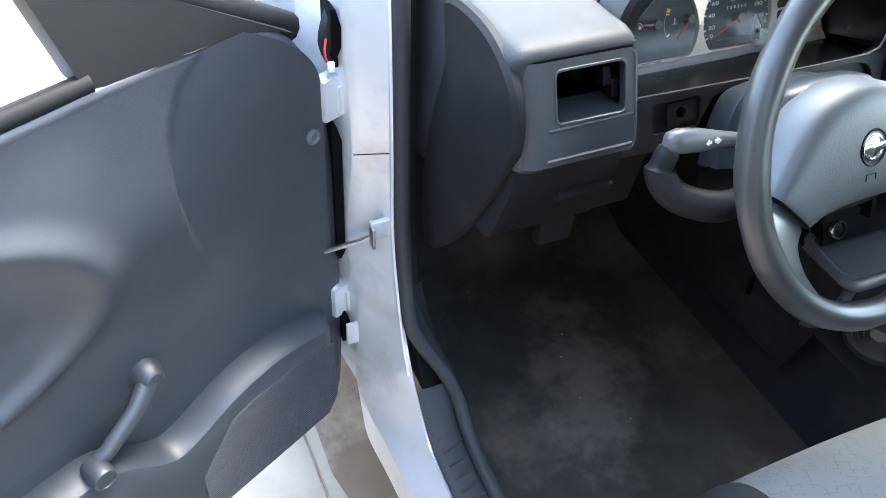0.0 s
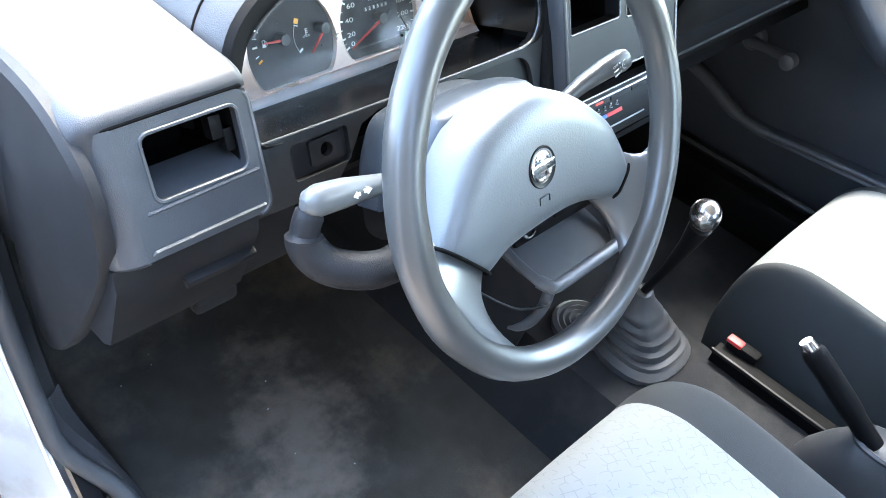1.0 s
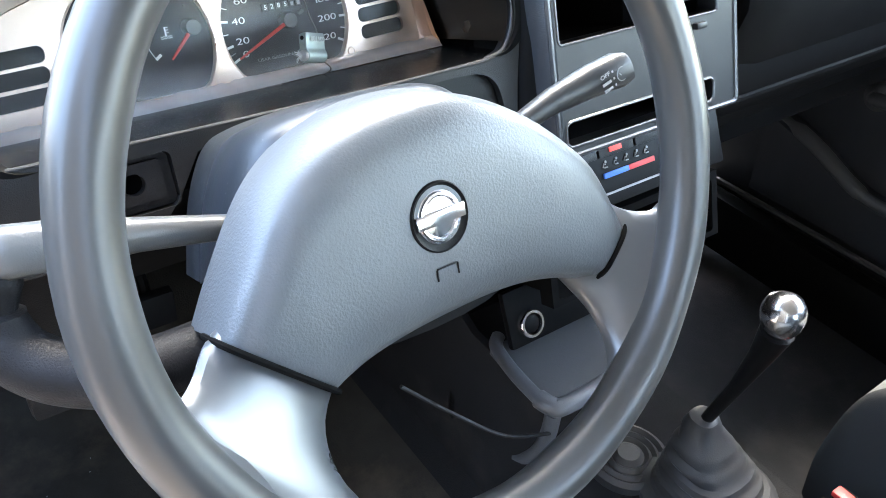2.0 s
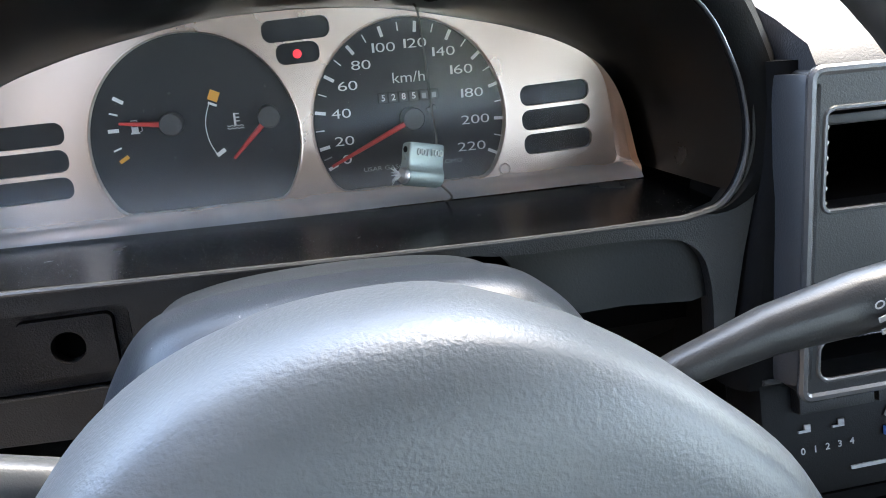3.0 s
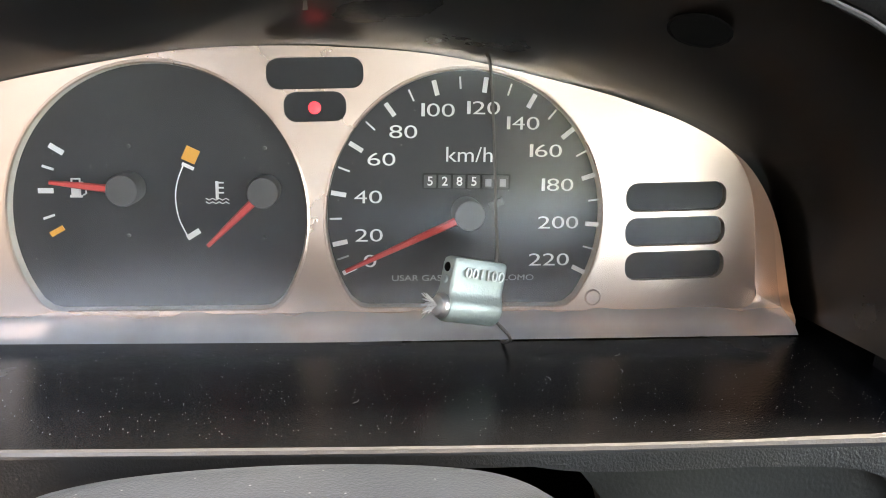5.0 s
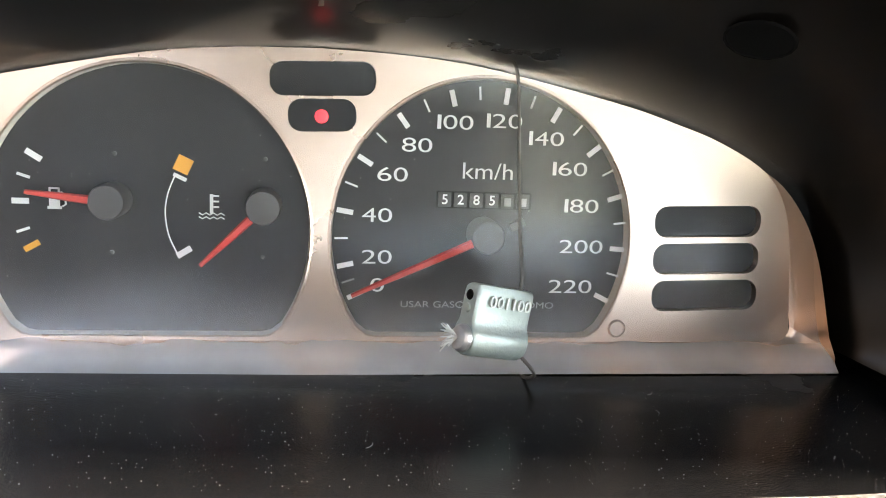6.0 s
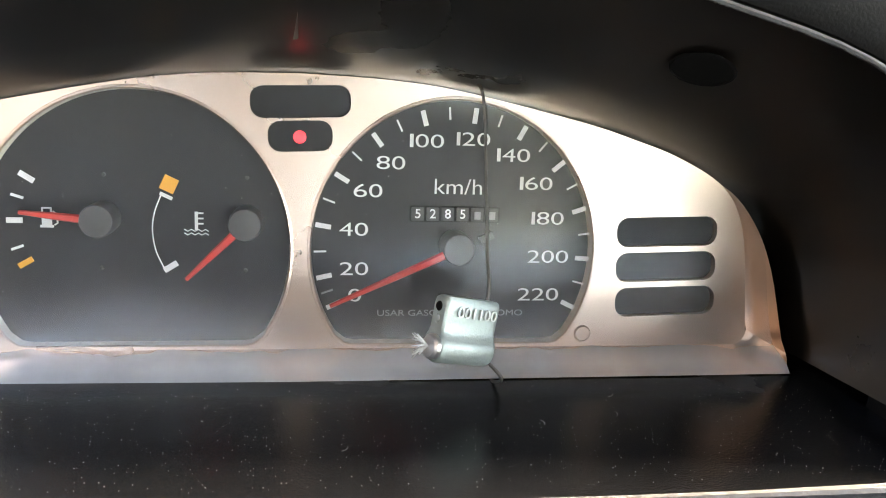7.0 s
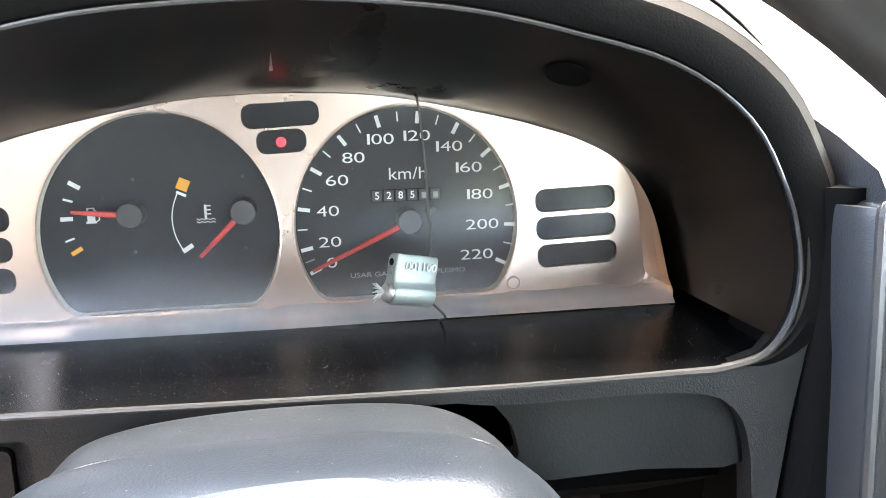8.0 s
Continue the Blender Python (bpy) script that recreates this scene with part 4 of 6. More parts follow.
# ---- cable seal hung through the cluster ----
def cable_seal():
    t = thing("cable_seal", D, "zinc cable seal stamped with a number, looped over the gauges", "security seal")
    c = Vector((-0.0034, -0.046, -0.0142))
    m = Matrix.Translation(c) @ pose(0, 0, 0, 0, 12, 24) @ Matrix.Diagonal((0.95, 1.0, 0.92, 1))
    # body: a flat upper web and a thick round lower barrel
    prof = [(-0.0035, 0.0095), (-0.0015, 0.0105), (0.0022, 0.0100), (0.0030, 0.0080), (0.0028, 0.000), (0.0042, -0.0035), (0.0040, -0.0075), (0.0015, -0.0105), (-0.0025, -0.0105), (-0.0052, -0.0080), (-0.0055, -0.0040), (-0.0036, 0.0000)]
    prof = [(p.x, p.y) for p in smooth_line([(y, z, 0) for y, z in prof], 3, True)]
    rings = []
    for x, s in ((-0.0100, 0.86), (-0.0096, 0.96), (-0.0088, 1.0), (0.0088, 1.0), (0.0096, 0.96), (0.0100, 0.86)):
        rings.append([m @ Vector((x, y * s, z * s)) for y, z in prof])
    part("body", loft(rings), SEALM, t, "cast zinc lock body")
    q = m @ Matrix.Translation((-0.0100, -0.0012, -0.0058)) @ pose(0, 0, 0, 0, -90, 0)
    part("barrel_end", lathe([(0.0040, 0), (0.0040, 0.0012), (0.0033, 0.0020), (0.0015, 0.0023)], q, 18), STEEL, t)
    q2 = m @ Matrix.Translation((-0.0099, 0.0, 0.0068)) @ pose(0, 0, 0, 0, -90, 0)
    part("pin_hole", lathe([(0.0016, 0.0002), (0.0013, 0.0005), (0.0004, 0.0004)], q2, 12), VOID, t)
    q3 = m @ Matrix.Translation((-0.0099, -0.0002, 0.0030)) @ pose(0, 0, 0, 0, -90, 0)
    part("rivet", lathe([(0.0015, 0.0002), (0.0012, 0.0006), (0.0003, 0.0008)], q3, 12), SEALM, t)
    words("001100", 0.0047, m @ Matrix.Translation((0.0012, -0.0043, 0.0060)) @ FACE, 1.05, 0.0003, "stamped_number", mat("pale stamping", (0.50, 0.54, 0.53), 0.5, 0.3), t)
    # frayed strands at the cut end
    rnd = random.Random(5)
    o = m @ Vector((-0.0122, -0.0012, -0.0058))
    bm = bmesh.new()
    for i in range(40):
        v = Vector((-1, rnd.uniform(-1.0, 1.0), rnd.uniform(-1.0, 1.2))).normalized()
        e = o + v * rnd.uniform(0.0028, 0.0058)
        tube([o, o.lerp(e, 0.55) + Vector((0, 0, 0.0003)), e + Vector((0, 0, rnd.uniform(-.0008, .0008)))], [0.00030, 0.00025, 0.00016], 5, bm)
    part("frayed_strands", bm, STEEL, t, "frayed wire strands")
    # twisted cable: up behind the hood, and down to the ledge
    up = smooth_line([(0.0015, 0.004, 0.0566), (0.0026, -0.014, 0.0570), (0.0042, -0.0255, 0.0530), (0.0066, -0.0245, 0.0260), (0.0066, -0.030, 0.0070), (0.0060, -0.038, -0.0040), m @ Vector((0.0075, 0.001, 0.006))], 40)
    dn = smooth_line([m @ Vector((0.0090, 0.0, -0.0060)), m @ Vector((0.0112, 0.0, -0.0085)), (0.0105, -0.040, -0.0310), (0.0100, -0.030, -0.0352), (0.0100, -0.012, -0.037)], 30)
    for line, nm in ((up, "upper_cable"), (dn, "lower_cable")):
        bm = bmesh.new()
        for s in range(3):
            pts, L = [], 0
            for i, p in enumerate(line):
                if i:
                    L += (p - line[i - 1]).length
                d = (line[min(len(line) - 1, i + 1)] - line[max(0, i - 1)]).normalized()
                u = Vector((1, 0, 0)) - d * d.x
                u.normalize()
                w = d.cross(u)
                a = L * 2600 + 2 * math.pi * s / 3
                pts.append(p + (u * math.cos(a) + w * math.sin(a)) * 0.00028)
            tube(pts, 0.00030, 6, bm)
        part(nm, bm, CABLE, t, "thin twisted steel cable")


cable_seal()

# ---- steering column and wheel ----
WH = D @ Matrix.Translation((-0.041, -0.2565, -0.070)) @ pose(0, 0, 0, 90 - 5.3, 0, 4.2)   # wheel: x right, y up in its plane, z to the driver


def steering_wheel():
    t = thing("steering_wheel", WH, "worn dark grey two-spoke steering wheel with a wide padded hub", "steering wheel")
    R, r = 0.1690, 0.0140
    bm = bmesh.new()
    rings, n, k = [], 96, 14
    for i in range(n):
        a = 2 * math.pi * i / n
        # finger grips under the rim, slightly thicker where the spokes join
        rr = r * (1 + 0.02 * math.cos(14 * a))
        rings.append([Vector(((R + rr * math.cos(b)) * math.cos(a), (R + rr * math.cos(b)) * math.sin(a), rr * 1.05 * math.sin(b))) for b in (2 * math.pi * j / k for j in range(k))])
    loft(rings + [rings[0]], True, False, bm)
    bmesh.ops.remove_doubles(bm, verts=bm.verts, dist=1e-6)
    part("rim", bm, RIM, t, "worn shiny dark grey rim")
    # two spokes, broad where they run down into the rim
    for s in (1, -1):
        rings = []
        # the wheel stands a little turned, so the two differ
        ed_a = smooth_line([(0.112, -0.026, 0), (0.125, -0.032, 0), (0.137, -0.040, 0), (0.151, -0.042, 0), (0.166, -0.024, 0)] if s < 0 else [(0.118, -0.034, 0), (0.129, -0.043, 0), (0.140, -0.053, 0), (0.154, -0.055, 0), (0.168, -0.036, 0)], 3)
        ed_b = smooth_line([(0.066, -0.073, 0), (0.080, -0.088, 0), (0.086, -0.104, 0), (0.083, -0.124, 0), (0.064, -0.155, 0)] if s < 0 else [(0.090, -0.078, 0), (0.0975, -0.094, 0), (0.0995, -0.108, 0), (0.095, -0.126, 0), (0.078, -0.150, 0)], 3)
        for i, (p, q) in enumerate(zip(ed_a, ed_b)):
            f = i / (len(ed_a) - 1)
            c, u = (p + q) / 2, (p - q) / 2
            th, cz = 0.0125 - 0.003 * f, -0.0375 + 0.0355 * f ** 1.4
            rings.append([(s * (c.x + u.x * math.cos(b)) * (1 + 0.085 * f ** 3 * math.sin(b) ** 2) - 0.004 * (1 - f), (c.y + u.y * math.cos(b)) * (1 + 0.085 * f ** 3 * math.sin(b) ** 2), cz + th * math.copysign(abs(math.sin(b)) ** 0.75, math.sin(b))) for b in (2 * math.pi * j / 20 for j in range(20))])
        part("spoke", loft(rings), SPOKE, t, "grey spoke with a worn sheen")
    # padded hub: domed, high at the top, arched below, pulled down at both sides
    top = [(-0.122, -0.030), (-0.108, -0.009), (-0.084, 0.0220), (-0.060, 0.0395), (-0.034, 0.0482), (-0.006, 0.0508), (0.022, 0.0480), (0.054, 0.0345), (0.086, 0.0130), (0.112, -0.0140), (0.131, -0.056)]
    bot = [(-0.072, -0.077), (-0.065, -0.0745), (-0.055, -0.072), (-0.042, -0.070), (-0.024, -0.0685), (0.0, -0.068), (0.024, -0.0685), (0.046, -0.0705), (0.067, -0.075), (0.086, -0.081), (0.100, -0.085)]
    tp = smooth_line([(x, y, 0) for x, y in top], 5)
    bt = smooth_line([(x, y, 0) for x, y in bot], 5)
    m = len(tp)
    rows_ = []
    for f in (0.0, 0.03, 0.08, 0.16, 0.28, 0.45, 0.62, 0.78, 0.90, 0.96, 1.0):
        row = []
        for i in range(m):
            p = tp[i].lerp(bt[i], f)
            e = min(1.0, math.sqrt(max(0.0, 1 - abs(2 * f - 1) ** 5.5)))
            u = 2 * i / (m - 1) - 1
            side = math.sqrt(max(0.0, 1 - abs(u) ** 7))
            z = -0.052 + (0.0405 - 0.005 * u * u) * e ** 0.7 * (0.97 + 0.03 * side)
            row.append((p.x, p.y, z - 0.004 * max(0, (f - 0.5))))
        rows_.append(row)
    bm = loft(rows_, False, False)
    back = [[(x, y, -0.060) for x, y, z in rows_[0]], rows_[0]]
    loft(back, False, False, bm)
    loft([rows_[-1], [(x, y, -0.060) for x, y, z in rows_[-1]]], False, False, bm)
    for e in (0, -1):
        loft([[r_[e] for r_ in rows_], [(r_[e][0], r_[e][1], -0.060) for r_ in rows_]], False, False, bm)
    bmesh.ops.remove_doubles(bm, verts=bm.verts, dist=1e-5)
    pad = part("hub_pad", bm, PAD, t, "grained grey horn pad with a soft sheen")
    # seams between pad and spokes
    for e in (0, -1):
        ends = [Vector(r_[e]) + Vector((0.0010 if e else -0.0010, 0, 0.0005 + 0.009 * (2 * k_ / (len(rows_) - 1) - 1) ** 4)) for k_, r_ in enumerate(rows_)]
        part("pad_seam", tube(smooth_line(ends, 4), 0.0016, 8), VOID, pad, "dark seam at the spoke")
    # plain round badge, sunk in a dark ring
    bc = Matrix.Translation((-0.007, -0.0095, -0.0135))
    part("badge_ring", lathe([(0.0150, -0.004), (0.0176, -0.004), (0.0176, 0.0022), (0.0168, 0.0028), (0.0150, 0.0018)], bc, 36), BLACK, pad, "dark ring round the badge")
    bd = part("badge", lathe([(0.0150, -0.002), (0.0150, 0.0012), (0.0128, 0.0020), (0.0001, 0.0024)], bc, 32), CHROME, pad, "plain round chrome badge")
    part("badge_bar", box((-0.007, -0.0095, -0.0108), (0.0300, 0.0072, 0.0022), 0.0008), CHROME, pad, "chrome badge bar")
    part("badge_hoop", tube([(-0.007 + 0.0112 * math.cos(2 * math.pi * i / 32), -0.0095 + 0.0112 * math.sin(2 * math.pi * i / 32), -0.0113) for i in range(32)], 0.0013, 6, loop=True), CHROME, pad, "chrome badge hoop")
    bm = bmesh.new()
    tube([(-0.0145, -0.0405, -0.0128), (-0.0145, -0.0350, -0.0124), (-0.0140, -0.0345, -0.0124), (-0.0020, -0.0345, -0.0124), (-0.0015, -0.0350, -0.0124), (-0.0015, -0.0405, -0.0128)], 0.0005, 5, bm)
    part("horn_mark", bm, BLACK, pad)
    bm = lathe([(0.030, -0.10), (0.034, -0.08), (0.036, -0.066), (0.026, -0.054)], Matrix.Translation((0, -0.020, 0)), 24)
    part("hub_back", bm, BLACK, t)
    return t


steering_wheel()


def steering_column():
    t = thing("steering_column", D, "grey plastic steering column shroud with two stalks", "steering column")
    # upper shell: a low rear hump, a crease across it, then a cowl that climbs towards the driver
    sec = [(-0.140, -0.112), (-0.131, -0.078), (-0.121, -0.056), (-0.111, -0.0438), (-0.098, -0.0392), (-0.078, -0.0368), (-0.050, -0.0360), (-0.022, -0.0372), (-0.004, -0.0402), (0.008, -0.0465), (0.019, -0.058), (0.030, -0.078), (0.038, -0.112)]
    sec = [(p.x, p.y) for p in smooth_line([(x, z, 0) for x, z in sec], 5)]
    rings = []
    for y, wide, dz in ((-0.104, -0.010, -0.010), (-0.109, -0.004, -0.0035), (-0.114, -0.001, -0.0008), (-0.118, 0.0, 0.0), (-0.130, 0.0002, 0.0010), (-0.1405, 0.0004, 0.0019), (-0.1435, -0.0002, 0.0013), (-0.1465, 0.0008, 0.0022), (-0.153, 0.0015, 0.0052), (-0.165, 0.001, 0.0085), (-0.178, -0.0005, 0.0103), (-0.190, -0.003, 0.0108), (-0.198, -0.006, 0.0090), (-0.204, -0.011, 0.002), (-0.212, -0.018, -0.010)):
        rings.append([(-0.050 + (x + 0.050) * (1 + wide / 0.06), y, z + dz) for x, z in sec])
    us = part("upper_shroud", loft(rings, True), COLUMN, t, "grey upper column cover, dusty")
    # thin pale ridges added along the crease to draw highlight streaks on both shoulders
    sx, sz = [p[0] for p in sec], [p[1] for p in sec]
    for x0, x1, y0, y1, up in ((-0.114, -0.086, -0.1445, -0.1455, 0.0012), (-0.004, 0.0150, -0.1475, -0.1510, 0.0030)):
        xs = np.linspace(x0, x1, 12)
        ridge = [(x, y0 + (y1 - y0) * k / 11, float(np.interp(x, sx, sz)) + up) for k, x in enumerate(xs)]
        part("worn_ridge", tube(ridge, [0.0003 + 0.0013 * math.sin(math.pi * k / 11) for k in range(12)], 8), BEAD, us, "added pale ridge for the highlight streak")
    rings = []
    for y, s, dz in ((-0.095, 0.9, -0.02), (-0.15, 1.0, 0.0), (-0.20, 1.0, 0.006), (-0.225, 0.9, 0.01)):
        pr = smooth_line([(-0.088, -0.108, 0), (-0.085, -0.135, 0), (-0.05, -0.155, 0), (0.03, -0.155, 0), (0.062, -0.135, 0), (0.066, -0.108, 0)], 4)
        rings.append([(-0.041 + p.x * s, y, p.y + dz) for p in pr])
    part("lower_shroud", loft(rings), BLACK, t, "black lower column cover")
    # loose grey cover hanging below, open in the middle
    line = smooth_line([(-0.226, -0.193, -0.050), (-0.236, -0.189, -0.066), (-0.240, -0.188, -0.081), (-0.234, -0.195, -0.097), (-0.220, -0.205, -0.107), (-0.196, -0.214, -0.114), (-0.16, -0.205, -0.119), (-0.11, -0.18, -0.125)], 6)
    part("hanging_cover", tube(line, [0.008] * 4 + [0.011] * 6 + [0.0145] * (len(line) - 10), 12, None, False, 1.0), DASH_LOW, t, "grey curved lower cover hanging open")
    stalk(t, 1)
    stalk(t, -1)
    part("ignition_lock", lathe([(0.013, 0), (0.013, 0.028), (0.010, 0.031), (0.004, 0.031)], D.inverted() @ pose(0.060, -0.185, 0.785, 70, 0, 60), 18), BLACK, t, "black ignition lock")
    return t


def stalk(t, s):
    if s > 0:
        a, b = Vector((0.020, -0.185, -0.0785)), Vector((0.132, -0.201, -0.0465))
        sizes = ((0.0, 0.0045, 0.0045), (0.25, 0.0058, 0.006), (0.5, 0.0078, 0.0074), (0.75, 0.0100, 0.0080), (0.92, 0.0112, 0.0082), (0.98, 0.0092, 0.0068), (1.0, 0.004, 0.003))
    else:
        a, b = Vector((-0.110, -0.185, -0.078)), Vector((-0.240, -0.195, -0.049))
        sizes = ((0.0, 0.006, 0.006), (0.25, 0.0065, 0.0065), (0.5, 0.008, 0.0075), (0.72, 0.0108, 0.0095), (0.9, 0.0116, 0.010), (0.97, 0.0090, 0.008), (1.0, 0.004, 0.004))
    d = (b - a).normalized()
    up = Vector((0, 0, 1)) - d * d.z
    up.normalize()
    fr = d.cross(up)
    rings = []
    for f, h, w in sizes:
        p = a.lerp(b, f) + up * 0.006 * math.sin(f * math.pi) * (1 if s > 0 else 0.4)
        rings.append([p + up * h * math.copysign(abs(math.cos(q)) ** 0.8, math.cos(q)) + fr * w * math.copysign(abs(math.sin(q)) ** 0.8, math.sin(q)) for q in (2 * math.pi * j / 18 for j in range(18))])
    # left stalk takes the paler copy that carries the light from the door
    st = part("wiper_stalk" if s > 0 else "light_stalk", loft(rings), STALK if s > 0 else STALK_LIT, t, "grey wiper stalk with white marks" if s > 0 else "thick grey light stalk, coloured paler as if lit, with white marks")
    if s > 0:
        base = a.lerp(b, 0.84)
        q = Matrix.Translation(base + Vector((0, -0.0085, 0.001))) @ Matrix.Rotation(-math.atan2(d.z, d.x), 4, 'Y')
        words("OFF", 0.0036, q @ Matrix.Translation((-0.0075, 0.0002, 0.0052)) @ FACE, 1.3, name="lettering", material=GREY_P, parent=st)
        for i in range(2):
            part("mark_bar", box((0, 0, 0), (0.0070, 0.0006, 0.0016), 0, None, q @ Matrix.Translation((-0.0075, 0.0002, 0.0005 - 0.0042 * i))), GREY_P, st, smooth=False)
        for i in range(3):
            part("mark_dot", box((0, 0, 0), (0.0012, 0.0006, 0.0012), 0, None, q @ Matrix.Translation((-0.0012, 0.0002, 0.0050 - 0.0043 * i))), GREY_P, st, smooth=False)
        bm = tube([(0.0055 + 0.0042 * math.cos(g), 0, 0.0003 + 0.0042 * math.sin(g)) for g in np.linspace(0, 2 * math.pi, 20, endpoint=False)], 0.0004, 5, None, True)
        for g in (-40, 0, 40):
            box((0, 0, 0.0015), (0.0006, 0.0006, 0.0036), 0, bm, Matrix.Translation((0.0055, 0, -0.0012)) @ Matrix.Rotation(radians(g), 4, 'Y'))
        part("wiper_sign", xf(bm, q), GREY_P, st, smooth=False)
    else:
        q = Matrix.Translation(a.lerp(b, 0.62) + Vector((0, -0.0085, 0.003)))
        for s_ in (1, -1):
            arrow = [(0.0, 0.0030), (s_ * 0.0042, 0.0), (0.0, -0.0030), (0.0, -0.0013), (-s_ * 0.0028, -0.0013), (-s_ * 0.0028, 0.0013), (0.0, 0.0013)]
            part("arrow_mark", plate([(x - 0.002 + s_ * 0.0048, z) for x, z in arrow], [], -0.0016, 0.002, None, q), WHITE, st, smooth=False)


steering_column()

# ---- driver's door, standing open ----
def dp(s, w, z):
    """A place on the door: s from the hinge edge, w out of the trim towards the viewer, z up."""
    ph = radians(63)
    return Vector((-0.43 - s * math.sin(ph) + w * math.cos(ph), 0.09 - s * math.cos(ph) - w * math.sin(ph), z))


def sheet(grid, bm=None):
    return loft(grid, False, False, bm)


def driver_door():
    t = thing("driver_door", Matrix.Translation((-0.43, 0.09, 0.3)), "open front door, silver outside with dark blue-grey vinyl trim", "car door")
    inv = t.matrix_world.inverted()

    def P(name, bm, m, parent=t, label="", **k):
        return part(name, xf(bm, inv), m, parent, label, **k)
    # trim panel
    outline = [(-0.012, 0.36), (-0.017, 0.48), (-0.018, 0.64), (-0.012, 0.776), (0.000, 0.85), (0.022, 0.905), (0.055, 0.938), (0.095, 0.952), (0.15, 0.956), (0.25, 0.958), (0.35, 0.955), (0.95, 0.945), (1.02, 0.90), (1.04, 0.40), (1.0, 0.31), (0.25, 0.295), (0.05, 0.295), (0.006, 0.315)]
    ol = smooth_line([(s, z, 0) for s, z in outline], 4, True)

    def inner(f):
        c = Vector((0.45, 0.62, 0))
        return [c + (p - c) * f for p in ol]
    rings = [[dp(p.x, -0.018, p.y) for p in ol], [dp(p.x, -0.004, p.y) for p in ol]]
    for f, w in ((0.992, 0.0), (0.975, 0.002)):
        rings.append([dp(p.x, w, p.y) for p in inner(f)])
    bm = loft(rings)
    P("trim_panel", bm, DOORV, t, "dark blue-grey vinyl door trim")
    # moulded relief: proud shoulder that ends in a crescent round the speaker, and a sunk door pull
    step = lambda a, b, v: (lambda q: q * q * (3 - 2 * q))(min(1.0, max(0.0, (v - a) / (b - a))))
    rings = []
    for z in np.linspace(0.600, 0.954, 100):
        s0 = 0.002 + (0.095 * ((z - 0.85) / 0.105) ** 2.2 if z > 0.85 else 0.0)
        row = []
        for u in np.linspace(0, 1, 180):
            s = s0 + (1.0 - s0) * (u ** 1.35)
            ring = math.hypot((s - 0.094) / 0.104, (z - 0.850) / (0.118 if z > 0.85 else 0.185))
            h = 0.017 * step(0.97, 1.08, ring) * step(0.70, 0.82, z) * step(0.06, 0.13, s)
            h += 0.017 * step(0.16, 0.36, s) * step(0.70, 0.90, z)
            pull = math.hypot((s - 0.460) / 0.158, (z - 0.795) / 0.098)
            h += 0.012 * math.exp(-((pull - 1.03) / 0.13) ** 2) - 0.016 * (1 - step(0.55, 1.0, pull)) * step(0.70, 0.78, z)
            h *= 1 - 0.70 * step(0.80, 0.960, z)
            row.append(dp(s, max(0.0028, 0.001 + 0.003 * step(0.60, 0.68, z) + h), z))
        rings.append(row)
    P("shoulder", sheet(rings), DOORV, t, "moulded upper trim with a speaker crescent")
    P("trim_screw", lathe([(0.0095, 0), (0.0095, 0.003), (0.007, 0.0045), (0.0045, 0.0025), (0.001, 0.0025)], Matrix.Translation(dp(0.019, 0.004, 0.799)) @ pose(0, 0, 0, 90, 0, 27), 16), TRAY, t)
    # map pocket with a ribbed face
    top = smooth_line([(0.022, 0.524, 0), (0.06, 0.538, 0), (0.123, 0.549, 0), (0.194, 0.542, 0), (0.262, 0.518, 0), (0.295, 0.522, 0), (0.353, 0.568, 0), (0.42, 0.575, 0), (0.60, 0.57, 0), (0.80, 0.57, 0)], 5)
    rings = []
    for p in top:
        f = min(1, max(0, (p.x - 0.022) / 0.03)) ** 0.5
        zl = 0.372 + 0.05 * (1 - f)
        rings.append([dp(p.x, 0.0, p.y + 0.002), dp(p.x, 0.030 * f, p.y + 0.002), dp(p.x, 0.040 * f, p.y - 0.004), dp(p.x, 0.045 * f, p.y - 0.018), dp(p.x, 0.045 * f, (p.y + zl) / 2), dp(p.x, 0.042 * f, zl + 0.02), dp(p.x, 0.030 * f, zl), dp(p.x, -0.01, zl - 0.05)])
    pk = P("map_pocket", sheet(rings), DOORV, t, "moulded map pocket")
    for i in range(36):
        z = 0.520 - 0.0041 * i
        pts = []
        for s in np.linspace(0.042 + 0.02 * max(0, (0.40 - z) / 0.03), min(0.262, 0.205 + 0.0035 * i), 7):
            tt = min(top, key=lambda p: abs(p.x - s)).y
            zz = min(z, tt - 0.024)
            pts.append(dp(s, 0.0452, zz))
        P("rib", tube(pts, 0.0011, 5), DOORV, pk)
    # window crank
    a0, a1 = dp(0.276, 0.014, 0.631), dp(0.366, 0.026, 0.580)
    n_ = dp(0, 1, 0) - dp(0, 0, 0)
    ck = P("window_crank", tube([a0, a0.lerp(a1, 0.3) + n_ * 0.008, a0.lerp(a1, 0.8) + n_ * 0.006, a1], [0.0125, 0.0105, 0.0095, 0.010], 14, None, False, 0.75), DOORV, t, "window crank handle")
    P("crank_boss", lathe([(0.018, 0), (0.017, 0.008), (0.0125, 0.020), (0.010, 0.0225), (0.003, 0.0225)], Matrix.Translation(dp(0.276, 0.002, 0.631)) @ pose(0, 0, 0, 90, 0, 27), 20), DOORV, ck)
    P("crank_knob", lathe([(0.0115, -0.004), (0.0135, 0.004), (0.0140, 0.020), (0.0125, 0.0245), (0.0100, 0.0250), (0.0095, 0.0235), (0.002, 0.0235)], Matrix.Translation(a1) @ pose(0, 0, 0, 90, 0, 27), 20), DOORV, ck)
    # steel shell, window frame and mirror triangle
    rings = []
